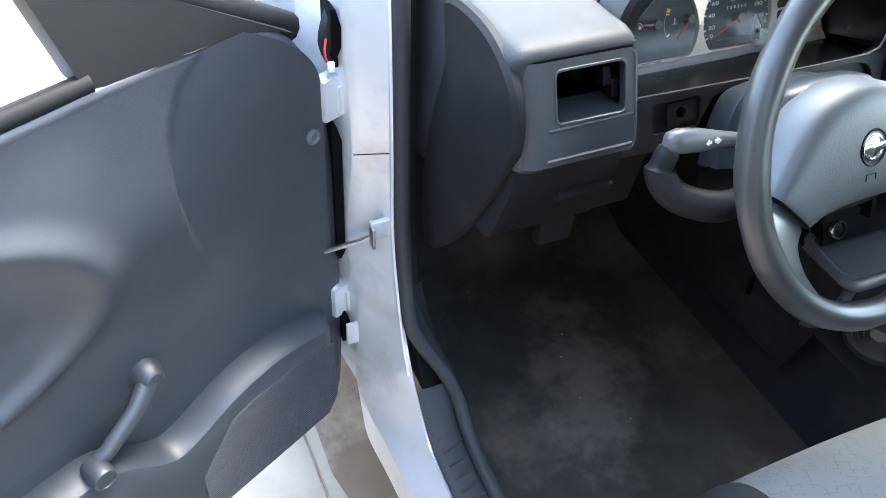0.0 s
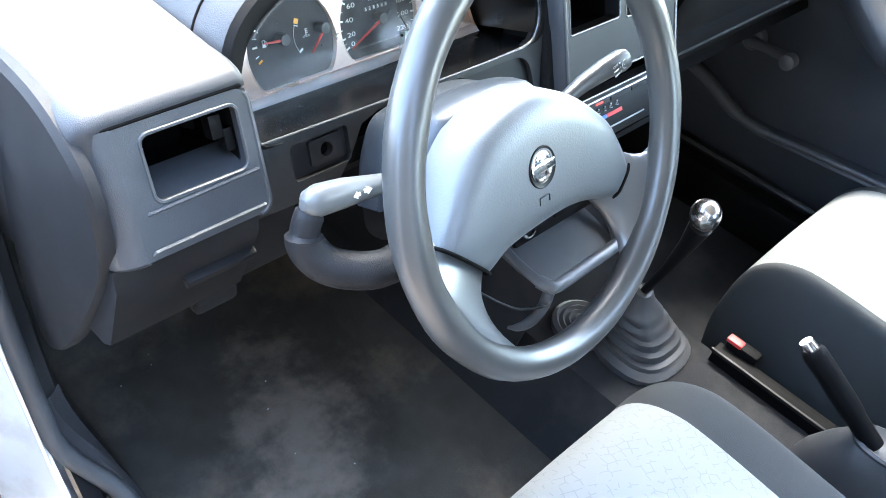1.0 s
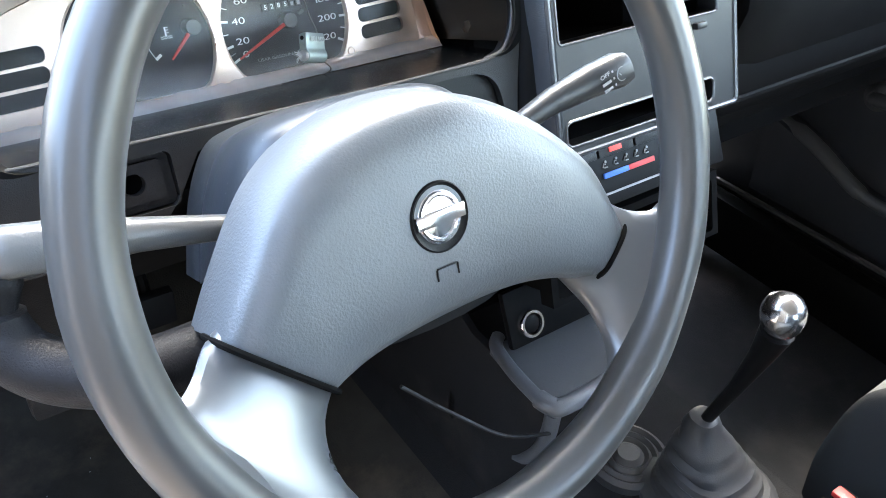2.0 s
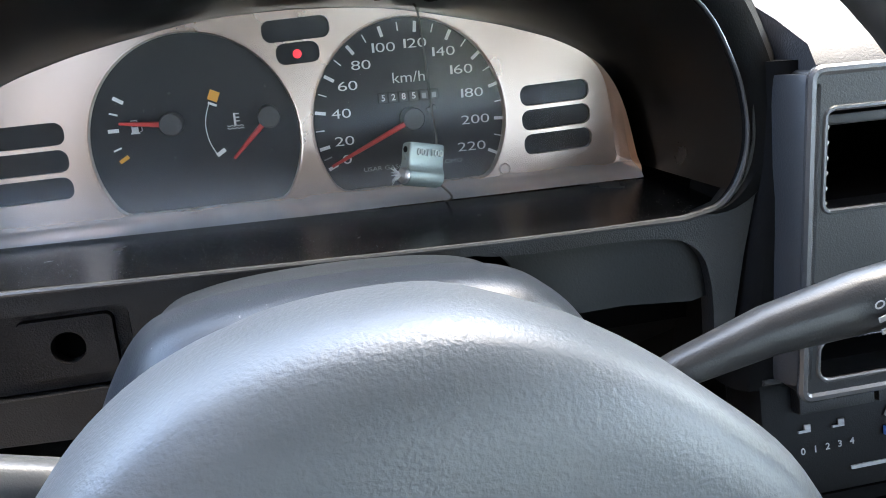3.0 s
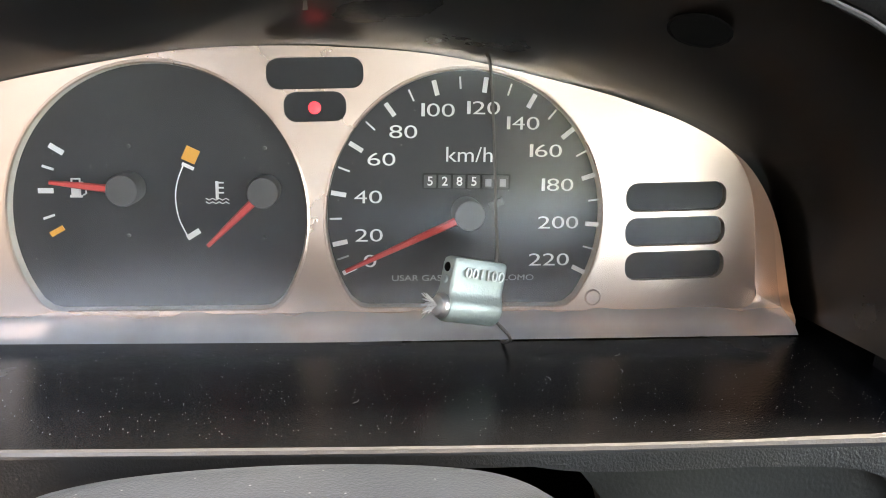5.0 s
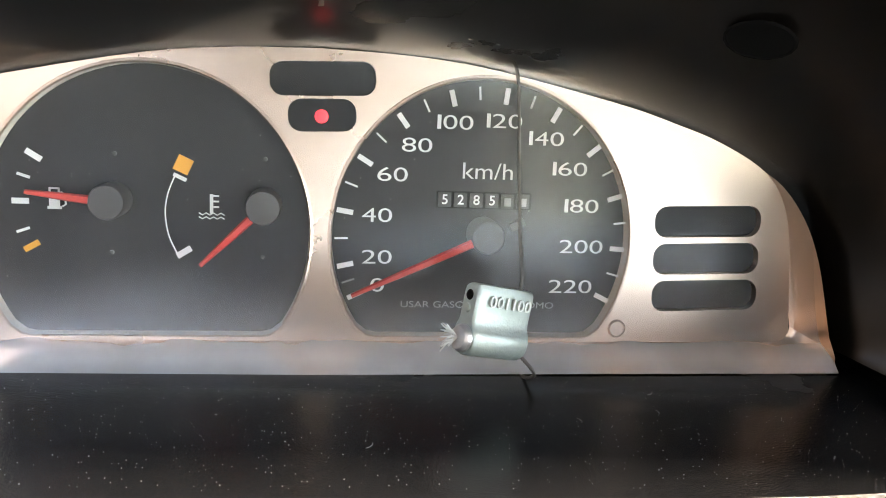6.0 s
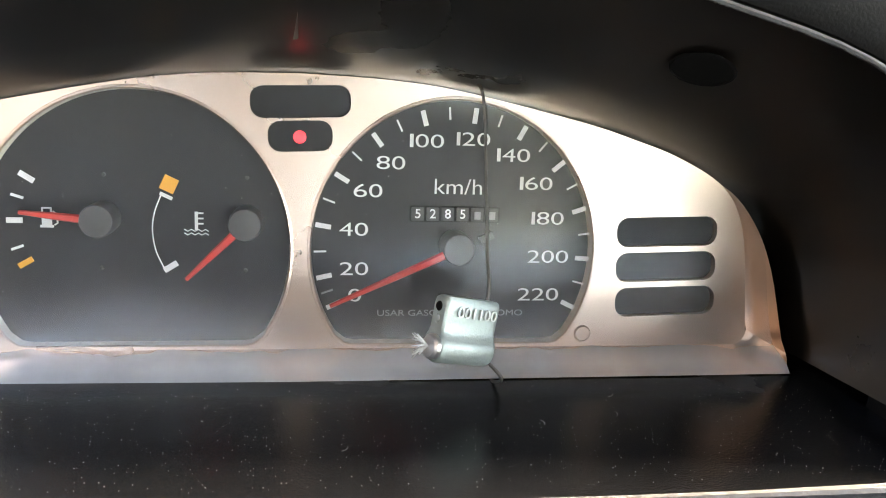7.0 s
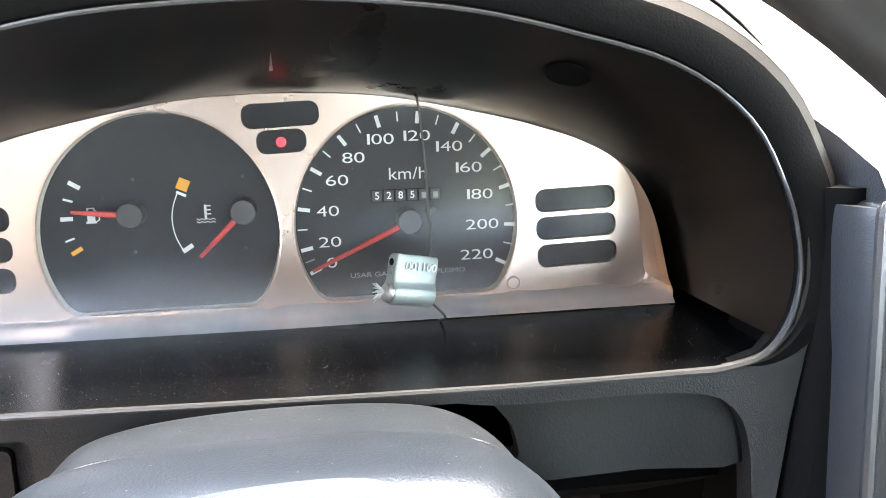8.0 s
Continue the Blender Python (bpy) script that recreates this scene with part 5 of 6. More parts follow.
    for w in (-0.018, -0.06, -0.095, -0.10):
        g = -0.012 if w > -0.03 else 0.0 if w > -0.09 else (0.02 if w > -0.099 else 0.0)
        rings.append([dp(0.45 + (p.x - 0.45) * (1 + g), w, 0.62 + (p.y - 0.62) * (1 + g)) for p in ol])
    P("shell", loft(rings), PAINT, t, "silver painted steel door shell")
    fr = smooth_line([dp(0.012, -0.03, 0.915), dp(0.06, -0.03, 0.945), dp(0.17, -0.03, 1.012), dp(0.30, -0.03, 1.10), dp(0.48, -0.03, 1.24), dp(0.62, -0.03, 1.31), dp(0.98, -0.03, 1.33), dp(1.02, -0.03, 0.95)], 6)
    P("window_frame", tube(fr, 0.016, 10), RUBBER, t, "black window frame")
    tri = [dp(0.030, -0.002, 0.926), dp(0.060, 0.000, 0.9405), dp(0.100, 0.001, 0.9505), dp(0.160, 0.001, 0.953), dp(0.225, 0.000, 0.954), dp(0.252, -0.004, 0.960), dp(0.285, -0.016, 1.085), dp(0.170, -0.016, 1.010)]
    tri2 = [q - n_ * 0.030 for q in tri]
    P("mirror_triangle", loft([tri2, tri]), RUBBER, t, "black corner trim")
    P("window_seal", tube([dp(0.245, -0.009, 0.961), dp(0.62, -0.009, 0.961), dp(1.0, -0.009, 0.953)], 0.0095, 12), RUBBER, t)
    gl = [dp(0.262, -0.035, 0.965), dp(0.99, -0.035, 0.955), dp(0.97, -0.035, 1.32), dp(0.62, -0.035, 1.30), dp(0.48, -0.035, 1.23), dp(0.29, -0.035, 1.09)]
    P("window_glass", loft([gl, [q - n_ * 0.004 for q in gl]]), GLASS, t, "clear window glass", smooth=False, shadow=False)
    # hinges, check strap and the wiring boot
    for z in (0.835, 0.520):
        M_ = Matrix.Translation((-0.414, 0.098, z)) @ pose(0, 0, 0, 0, 0, 25)
        h = P("hinge", box((0, 0, 0), (0.042, 0.020, 0.052), 0.004, None, M_), PAINT, t, "silver painted door hinge")
        P("hinge_leaf", box((0.012, -0.010, -0.004), (0.030, 0.008, 0.036), 0.003, None, M_), PAINT, h)
        for dz in (-0.012, 0.010):
            P("bolt", lathe([(0.0065, 0), (0.0065, 0.004), (0.005, 0.0055), (0.001, 0.0055)], M_ @ Matrix.Translation((0.010, -0.014, dz)) @ pose(0, 0, 0, 90, 0, 0), 8), STEEL, h)
        P("hinge_pin", lathe([(0.0065, -0.026), (0.0065, 0.026), (0.004, 0.028)], Matrix.Translation((-0.425, 0.092, z)), 12), PAINT, h)
    P("signal_wire", tube(smooth_line([(-0.420, 0.092, 0.908), (-0.424, 0.086, 0.897), (-0.423, 0.086, 0.886), (-0.418, 0.092, 0.876)], 5), 0.0014, 6), RED_P, t, "short red wire")
    P("wire_clip", box((-0.418, 0.086, 0.876), (0.008, 0.006, 0.012), 0.002), WHITE, t, "white plastic clip")
    P("wiring_connector", box((-0.412, 0.092, 0.878), (0.007, 0.007, 0.012), 0.002), BLACK, t, "small black connector")
    P("check_strap", tube([(-0.368, 0.050, 0.664), (-0.395, 0.060, 0.646), (-0.436, 0.086, 0.617)], 0.0062, 8, None, False, 0.5), STEEL, t, "steel check strap")
    cb = P("check_bracket", box((-0.372, 0.049, 0.668), (0.036, 0.008, 0.026), 0.002), PAINT, t)
    for dx in (-0.016, 0.016):
        P("bracket_ear", box((-0.372 + dx, 0.045, 0.660), (0.004, 0.012, 0.030), 0.001), STEEL, cb)


driver_door()

# ---- car body ----
def car_body():
    t = thing("car_body", Matrix.Identity(4), "silver car body with an open driver's doorway", "car body")
    # front door pillar that sweeps into the sill: a channel following one line
    inner = smooth_line([(-0.358, 0.075, 1.10), (-0.358, 0.062, 0.93), (-0.358, 0.054, 0.78), (-0.358, 0.045, 0.66), (-0.357, 0.030, 0.57), (-0.357, -0.005, 0.485), (-0.358, -0.060, 0.420), (-0.360, -0.14, 0.388), (-0.360, -0.40, 0.383), (-0.360, -1.0, 0.383)], 6)
    outer = smooth_line([(-0.412, 0.115, 1.06), (-0.407, 0.090, 0.92), (-0.402, 0.078, 0.775), (-0.408, 0.092, 0.63), (-0.402, 0.070, 0.52), (-0.404, 0.075, 0.42), (-0.404, 0.060, 0.34), (-0.402, -0.08, 0.355), (-0.402, -0.40, 0.358), (-0.402, -1.0, 0.358)], 6)
    front = [p + (Vector((-0.03, 0.10, -0.03)) if p.z > 0.45 else Vector((0.02, 0.03, -0.15))) for p in outer]
    deep = [p + Vector((0.012, 0.03, -0.03)) for p in inner]
    rings = []
    for a, b, c, d in zip(inner, outer, front, deep):
        m1, m2 = a.lerp(b, 0.35), a.lerp(b, 0.7)
        lift = Vector((0, -0.006, 0.004))
        rings.append([d, a, a.lerp(b, 0.08) + lift, m1 + lift * 0.6, m2, b.lerp(m2, 0.15) + lift * 0.3, b, c])
    part("door_frame", sheet(rings), PAINT, t, "silver painted door frame and sill")
    part("frame_seam", tube([(-0.359, 0.049, 0.775), (-0.401, 0.071, 0.768)], 0.0007, 6), BLACK, t)
    # weather strip beside it and ribbed scuff plate
    ease = lambda q: (lambda c: c * c * (3 - 2 * c))(min(1.0, max(0.0, q)))
    strip = [p + Vector((0.006 + 0.046 * ease((0.53 - p.z) / 0.11), -0.006, 0.004)) for p in inner]
    part("weather_strip", tube(strip, 0.010, 10), SEAL_R, t, "black rubber weather strip")
    scuff = [p for p in inner if p.y < -0.035]
    rings = []
    for p in scuff:
        rings.append([p + Vector((0.0, 0, 0.005)), p + Vector((0.006, 0, 0.009)), p + Vector((0.034, 0, 0.009)), p + Vector((0.042, 0, 0.004)), p + Vector((0.046, 0, -0.01))])
    sc = part("scuff_plate", sheet(rings), SEAL_R, t, "dark grey ribbed scuff plate")
    rings = [[p + Vector((0.010 + 0.034 * e, 0, -0.004)), p + Vector((0.014 + 0.044 * e, 0.0, -0.004)), p + Vector((0.020 + 0.052 * e, 0, -0.03 * e)), p + Vector((0.034 + 0.056 * e, 0.01, -0.12 * e))] for p, e in ((p, ease((0.56 - p.z) / 0.13)) for p in inner if p.z < 0.57)]
    part("sill_lining", sheet(rings), CARPET_B, t, "dark carpet on the inner sill")
    for i in range(22):
        y = -0.075 - 0.019 * i
        z = 0.409 - 0.012 * min(1, max(0, (-0.075 - y) / 0.07))
        part("scuff_rib", tube([(-0.350, y, z - 0.001), (-0.322, y + 0.006, z)], 0.0022, 6), SEAL_R, sc)
    # kick panel under the dash
    rings = []
    for p in [q for q in inner if q.z < 1.0 and q.y > -0.05]:
        rings.append([p + Vector((0.010, 0.0, 0.0)), p + Vector((0.030, 0.01, -0.005)), Vector((-0.305, p.y + 0.10, max(0.30, p.z - 0.05))), Vector((-0.300, 0.55, max(0.30, p.z - 0.05)))])
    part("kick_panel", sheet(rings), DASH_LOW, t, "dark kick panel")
    # end cap of the dash, shaped like a leaf
    cap = smooth_line([(0.010, 0.975, 0), (-0.070, 0.985, 0), (-0.128, 0.960, 0), (-0.146, 0.915, 0), (-0.135, 0.865, 0), (-0.100, 0.800, 0), (-0.045, 0.715, 0), (0.010, 0.652, 0), (0.040, 0.655, 0), (0.045, 0.740, 0), (0.028, 0.830, 0), (0.0, 0.925, 0)], 5, True)
    cc = Vector((-0.045, 0.83, 0))
    rings = [[(-0.315, p.x, p.y) for p in cap], [(-0.322, p.x, p.y) for p in cap]]
    for f, x in ((0.97, -0.3265), (0.6, -0.330), (0.05, -0.331)):
        rings.append([(x, (cc + (p - cc) * f).x, (cc + (p - cc) * f).y) for p in cap])
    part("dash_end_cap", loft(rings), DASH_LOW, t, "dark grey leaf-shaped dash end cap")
    # fender edge and inner wing in front of the hinge
    part("front_wing", loft([[(-0.50, y, 0.16), (-0.53, y, 0.45), (-0.53, y, 0.80), (-0.48, y, 0.92), (-0.40, y, 0.97), (-0.36, y, 0.94), (-0.40, y, 0.80), (-0.42, y, 0.2)] for y in (0.17, 0.20, 0.9, 1.3)]), PAINT, t, "silver front wing")
    wire = smooth_line([(-0.405, 0.105, 0.93), (-0.415, 0.10, 0.90), (-0.40, 0.12, 0.86)], 5)
    part("hinge_grommet", tube(wire, 0.012, 8), RUBBER, t)
    # solid near-black strips paint the shade of the gaps around the hinges
    for z0, z1, x in ((0.885, 0.940, -0.4135), (0.60, 0.80, -0.4175), (0.44, 0.50, -0.4160)):
        part("hinge_gap", loft([[(x + 0.008 * s_, 0.085, z), (x + 0.008 * s_, 0.12, z), (x - 0.003, 0.12, z), (x - 0.003, 0.085, z)] for z, s_ in ((z0, 0.2), (z0 + 0.012, 0.9), (z1 - 0.02, 1.0), (z1, 0.3))]), VOID, t, "near-black block for the shade in the hinge gap")
    part("jamb_plate", box((-0.405, 0.072, 0.468), (0.026, 0.006, 0.040), 0.003, None), PAINT, t)
    part("jamb_ridge", tube([p.lerp(q, 0.10) + Vector((0, -0.006, 0.004)) for p, q in zip(inner, outer) if p.z > 0.45], 0.0028, 6), PAINT, t)
    # floor, tunnel, firewall
    rings = []
    for y in np.linspace(0.62, -1.9, 30):
        f = max(0.0, min(1.0, (y - 0.30) / 0.32))
        z = 0.275 + 0.22 * f
        h = 0.145 * (1 - 0.3 * f)
        prof = [(-0.30, z + 0.02), (-0.27, z), (-0.05, z + 0.004), (0.12, z + 0.006), (0.19, z + 0.03), (0.225, z + 0.5 * h), (0.26, z + 0.9 * h), (0.31, z + h), (0.41, z + h), (0.46, z + 0.9 * h), (0.50, z + 0.45 * h), (0.54, z + 0.03), (0.65, z), (0.97, z), (1.0, z + 0.02)]
        rings.append([(x, y, zz) for x, zz in prof])
    part("floor_carpet", sheet([r_[:5] for r_ in rings]), CARPET, t, "worn dark floor carpet")
    part("tunnel_carpet", sheet([r_[4:] for r_ in rings]), CARPET_B, t, "dark grey carpet over the tunnel")
    part("firewall", box((0.33, 0.66, 0.65), (1.45, 0.04, 0.9), 0.01), BLACK, t)
    # roof, pillars, scuttle, rear, far side
    part("roof", box((0.33, -0.97, 1.43), (1.22, 1.9, 0.05), 0.02), HEADLINER, t, "light headliner roof")
    for x in (-0.33, 0.99):
        part("windscreen_pillar", tube([(x - 0.04 * (1 if x < 0 else -1), 0.50, 1.0), (x * 0.95 + 0.01, 0.02, 1.38), (x * 0.92 + 0.02, -0.1, 1.41)], 0.03, 8), PAINT, t, "slanting windscreen pillar")
        part("centre_pillar", box((x - 0.03 if x < 0 else x + 0.02, -1.05, 0.88), (0.05, 0.12, 1.06), 0.015), PAINT, t)
        # left quarter is raised dark over its window as an added light block
        part("rear_quarter", box((x - 0.02 if x < 0 else x + 0.03, -1.55, 0.84 if x < 0 else 0.60), (0.06, 0.90, 1.14 if x < 0 else 0.66), 0.02), CLOTH_D if x < 0 else PAINT, t)
        part("rear_pillar", tube([(x, -1.95, 0.95), (x * 0.9, -1.5, 1.41)], 0.05, 8), PAINT, t)
    part("scuttle", box((0.33, 0.50, 0.985), (1.40, 0.46, 0.05), 0.015), BLACK, t)
    part("bulkhead", box((0.33, 0.45, 0.80), (1.40, 0.36, 0.34), 0.01), BLACK, t)
    part("bonnet", box((0.33, 1.25, 0.93), (1.45, 1.1, 0.05), 0.02), PAINT, t, "silver bonnet")
    part("rear_wall", box((0.33, -2.0, 0.62), (1.35, 0.06, 0.75), 0.02), CLOTH_D, t)
    # dark sheet added out of view to cut light from the rear window
    part("rear_blind", box((-0.095, -2.0, 1.205), (0.50, 0.04, 0.43), 0.01), CLOTH_D, t, "added unseen block over part of the rear window")
    ws = [(-0.33, 0.53, 1.0), (0.99, 0.53, 1.0), (0.92, -0.02, 1.40), (-0.27, -0.02, 1.40)]
    part("windscreen", loft([ws, [(x, y + 0.004, z + 0.004) for x, y, z in ws]]), GLASS, t, "clear windscreen", smooth=False, shadow=False)
    return t


car_body()


def passenger_door():
    t = thing("passenger_door", pose(0.97, 0, 0.4), "closed passenger door with dark vinyl trim", "car door")
    o = Vector((0.97, 0, 0.4))

    def P(name, bm, m, parent=t, label=""):
        return part(name, xf(bm, Matrix.Translation(-o)), m, parent, label)
    ys = np.linspace(0.24, -0.98, 30)
    rings = []
    for y in ys:
        sw = 0.5 + 0.5 * math.tanh((-0.20 - y) / 0.12)
        rings.append([(1.03, y, 0.26), (1.02, y, 0.30), (0.985, y, 0.335), (0.968, y, 0.45), (0.972, y, 0.60), (0.970 - 0.012 * sw, y, 0.68 - 0.02 * sw), (0.955 - 0.045 * sw, y, 0.735 - 0.03 * sw), (0.950 - 0.045 * sw, y, 0.77), (0.965, y, 0.83), (0.975, y, 0.94), (1.02, y, 0.955)])
    P("trim_panel", sheet(rings), DOORV, t, "dark vinyl trim with an arm rest")
    top = smooth_line([(0.958, 0.13, 0.545), (0.958, 0.04, 0.52), (0.957, -0.04, 0.487), (0.956, -0.10, 0.480), (0.955, -0.20, 0.490), (0.955, -0.42, 0.508), (0.955, -0.75, 0.52)], 6)
    rings = []
    for p in top:
        rings.append([p + Vector((0.012, 0, 0.004)), p + Vector((-0.010, 0, 0.002)), p + Vector((-0.018, 0, -0.010)), p + Vector((-0.014, 0, -0.03)), Vector((0.955, p.y, 0.39))])
    mp = P("map_pocket", sheet(rings), DOORV, t, "long moulded map pocket")
    # paler tube draws the highlight along the top of the pocket
    P("pocket_edge", tube([p + Vector((-0.012, 0, 0.0)) for p in top], [0.006] * 4 + [0.012] * 10 + [0.009] * 6 + [0.006] * (len(top) - 20), 10), TRAY, mp, "pocket edge in paler grey for its highlight")
    a, b = Vector((0.945, -0.018, 0.626)), Vector((0.932, -0.106, 0.634))
    ck = P("window_crank", tube([a, a.lerp(b, .4) + Vector((-0.012, 0, 0.006)), b], [0.011, 0.009, 0.010], 10), TRAY, t, "grey window crank handle")
    P("crank_boss", lathe([(0.021, -0.004), (0.021, 0.014), (0.012, 0.022), (0.002, 0.022)], Matrix.Translation((0.966, -0.018, 0.626)) @ pose(0, 0, 0, 0, -90, 0), 18), TRAY, ck)
    P("crank_knob", lathe([(0.010, -0.006), (0.014, 0.0), (0.014, 0.02), (0.005, 0.024)], Matrix.Translation(b) @ pose(0, 0, 0, 0, -90, 0), 16), TRAY, ck)
    arm = smooth_line([(0.950, -0.090, 0.845), (0.932, -0.150, 0.795), (0.922, -0.215, 0.752), (0.916, -0.285, 0.722), (0.914, -0.37, 0.706), (0.914, -0.55, 0.700), (0.920, -0.74, 0.700)], 6)
    P("arm_rest", tube(arm, 0.034, 16), DOORV, t, "rounded padded arm rest")
    P("sill_trim", loft([[(0.985, y, 0.34), (0.930, y, 0.375), (0.905, y, 0.372), (0.895, y, 0.355), (0.895, y, 0.28)] for y in (0.24, -0.2, -0.98)], False, False), MATT, t, "black sill trim")
    P("sill_bead", tube([(0.930, 0.20, 0.386), (0.930, -0.10, 0.392), (0.930, -0.9, 0.400)], 0.006, 8), BEAD, t, "rounded edge of the sill trim")
    P("shell", box((1.05, -0.37, 0.62), (0.05, 1.22, 0.66), 0.02), PAINT, t)
    P("window_frame", tube(smooth_line([(1.0, 0.25, 0.95), (0.99, 0.06, 1.10), (0.95, -0.16, 1.32), (0.93, -0.95, 1.38)], 6), 0.016, 8), RUBBER, t)
    gl = [(1.0, 0.22, 0.95), (0.955, -0.18, 1.32), (0.94, -0.95, 1.37), (1.0, -0.98, 0.95)]
    P("window_glass", loft([gl, [(x + 0.004, y, z) for x, y, z in gl]]), GLASS, t, "clear window glass")
    t.children[-1].visible_shadow = False


passenger_door()

# ---- mat, seats, levers ----
def floor_mat():
    rings = []
    for y in np.linspace(0.36, -0.42, 24):
        row = []
        for i, x in enumerate(np.linspace(-0.262, 0.172, 18)):
            z = 0.284 + 0.004 * noise.noise((x * 9, y * 9, 0)) + 0.22 * max(0.0, (y - 0.29) / 0.32) + (0.010 if i == 0 else 0.004 if i == 17 else 0)
            row.append((x, y, z))
        rings.append(row)
    low = [[(x, y, z - 0.006) for x, y, z in r_] for r_ in rings]
    bm = sheet(rings)
    sheet(low, bm)
    ob = part("floor_mat", bm, CARPET, None)
    tagged(ob, "worn black carpet mat with brown dirt stains", "floor mat")
    rnd = random.Random(8)
    bm = bmesh.new()
    for i in range(9):
        x, y = rnd.uniform(-0.22, 0.10), rnd.uniform(-0.30, 0.24)
        s = rnd.uniform(0.0008, 0.002)
        box((0, 0, 0), (s * rnd.uniform(1, 2.5), s, 0.0012), 0.0003, bm, Matrix.Translation((x, y, 0.2895)) @ Matrix.Rotation(rnd.uniform(0, 3), 4, 'Z'), 1)
    lt = part("floor_crumbs", bm, GREY_P, None)
    tagged(lt, "small pale crumbs scattered on the floor mat", "litter", "", "stuff")
    ped = thing("pedals", pose(0, 0.30, 0.45), "dark pedals hanging under the dash", "pedals")
    for x in (-0.02, 0.10):
        p = part("pedal", xf(box((x, 0.30, 0.43), (0.055, 0.016, 0.05), 0.004, None), Matrix.Translation((0, -0.30, -0.45))), RUBBER, ped)
        part("pedal_arm", xf(tube([(x, 0.315, 0.44), (x, 0.35, 0.55), (x, 0.33, 0.70)], 0.007, 8), Matrix.Translation((0, -0.30, -0.45))), BLACK, p)
    lv = thing("bonnet_release", pose(-0.17, 0.0, 0.66), "black bonnet release lever under the dash", "lever")
    part("handle", box((0, -0.01, 0), (0.05, 0.02, 0.045), 0.006), DASH_LOW, lv)
    part("bracket", box((0, 0.05, 0.045), (0.03, 0.10, 0.06), 0.004), BLACK, lv)


floor_mat()


def seat(x0, y0, ztop, label, w=0.41, ins=0.135, sag=0.15):
    t = thing("front_seat", pose(x0, y0, 0.28), label, "car seat", "front seats")
    # cushion: local y runs back from the front edge, x across
    hw = w / 2

    def skin(xa, xb, n, edge):
        rings = []
        for f in np.linspace(0, 1, n):
            x = xa + (xb - xa) * f
            b = edge(x)
            rings.append([(x, y, z + b) for y, z in ((p.x, p.y) for p in smooth_line([(0.035, 0.05, 0), (0.040, 0.12, 0), (0.030, 0.205, 0), (0.010, 0.250, 0), (-0.03, 0.278, 0), (-0.09, 0.285, 0), (-0.25, 0.275, 0), (-0.42, 0.262, 0), (-0.55, 0.255, 0)], 4))])
        return rings
    dz = ztop - 0.285 - 0.28
    bulge = lambda x: dz + 0.007 * math.cos(x / ins * math.pi / 2)
    part("cushion_insert", sheet(skin(-ins, ins, 13, bulge)), CLOTH_L, t, "pale grey patterned cloth insert")
    for s in (-1, 1):
        def side(x):
            q = (abs(x) - ins) / (hw - ins)
            return dz + 0.08 * sag * math.sin(min(1, q) * math.pi) - 0.47 * sag * (max(0, q - 0.45) / 0.55) ** 2 - 0.53 * sag * (max(0, q - 0.75) / 0.25) ** 2.5
        rings = skin(s * ins, s * hw, 18, side)
        rings = [[(x, y - 0.055 * ((abs(x) - ins) / (hw - ins)) ** 2.5 * max(0, 1 + (y - 0.04) / 0.2), z) for x, y, z in rg] for rg in rings]
        low = [(x, y, 0.03) for x, y, z in rings[-1]]
        bm = sheet(rings + [low])
        part("bolster", bm, CLOTH_D, t, "dark grey cloth bolster")
    part("seam", tube([(x, -0.215, 0.2785 + dz + 0.007 * math.cos(x / ins * math.pi / 2)) for x in np.linspace(-ins, ins, 9)], 0.0016, 5), CLOTH_D, t)
    rings = []
    for z, y, ww in ((0.20, -0.50, 0.45), (0.30, -0.53, 0.50), (0.55, -0.60, 0.50), (0.78, -0.67, 0.44), (0.83, -0.69, 0.36)):
        rings.append([(ww / 2 * math.copysign(abs(math.cos(a)) ** .5, math.cos(a)), y - 0.06 + 0.07 * math.copysign(abs(math.sin(a)) ** .6, math.sin(a)), z) for a in np.linspace(0, 2 * math.pi, 24, endpoint=False)])
    part("backrest", loft(rings), CLOTH_D, t, "dark grey backrest")
    part("base_frame", box((0, -0.25, 0.04), (w - 0.08, 0.5, 0.07), 0.01), BLACK, t)
    return t


seat(0.032, -0.36, 0.575, "pale grey and dark cloth driver's seat with patterned insert", 0.46, 0.136)
seat(0.694, -0.326, 0.556, "pale grey and dark cloth passenger seat beside the handbrake", 0.352, 0.144, 0.06)


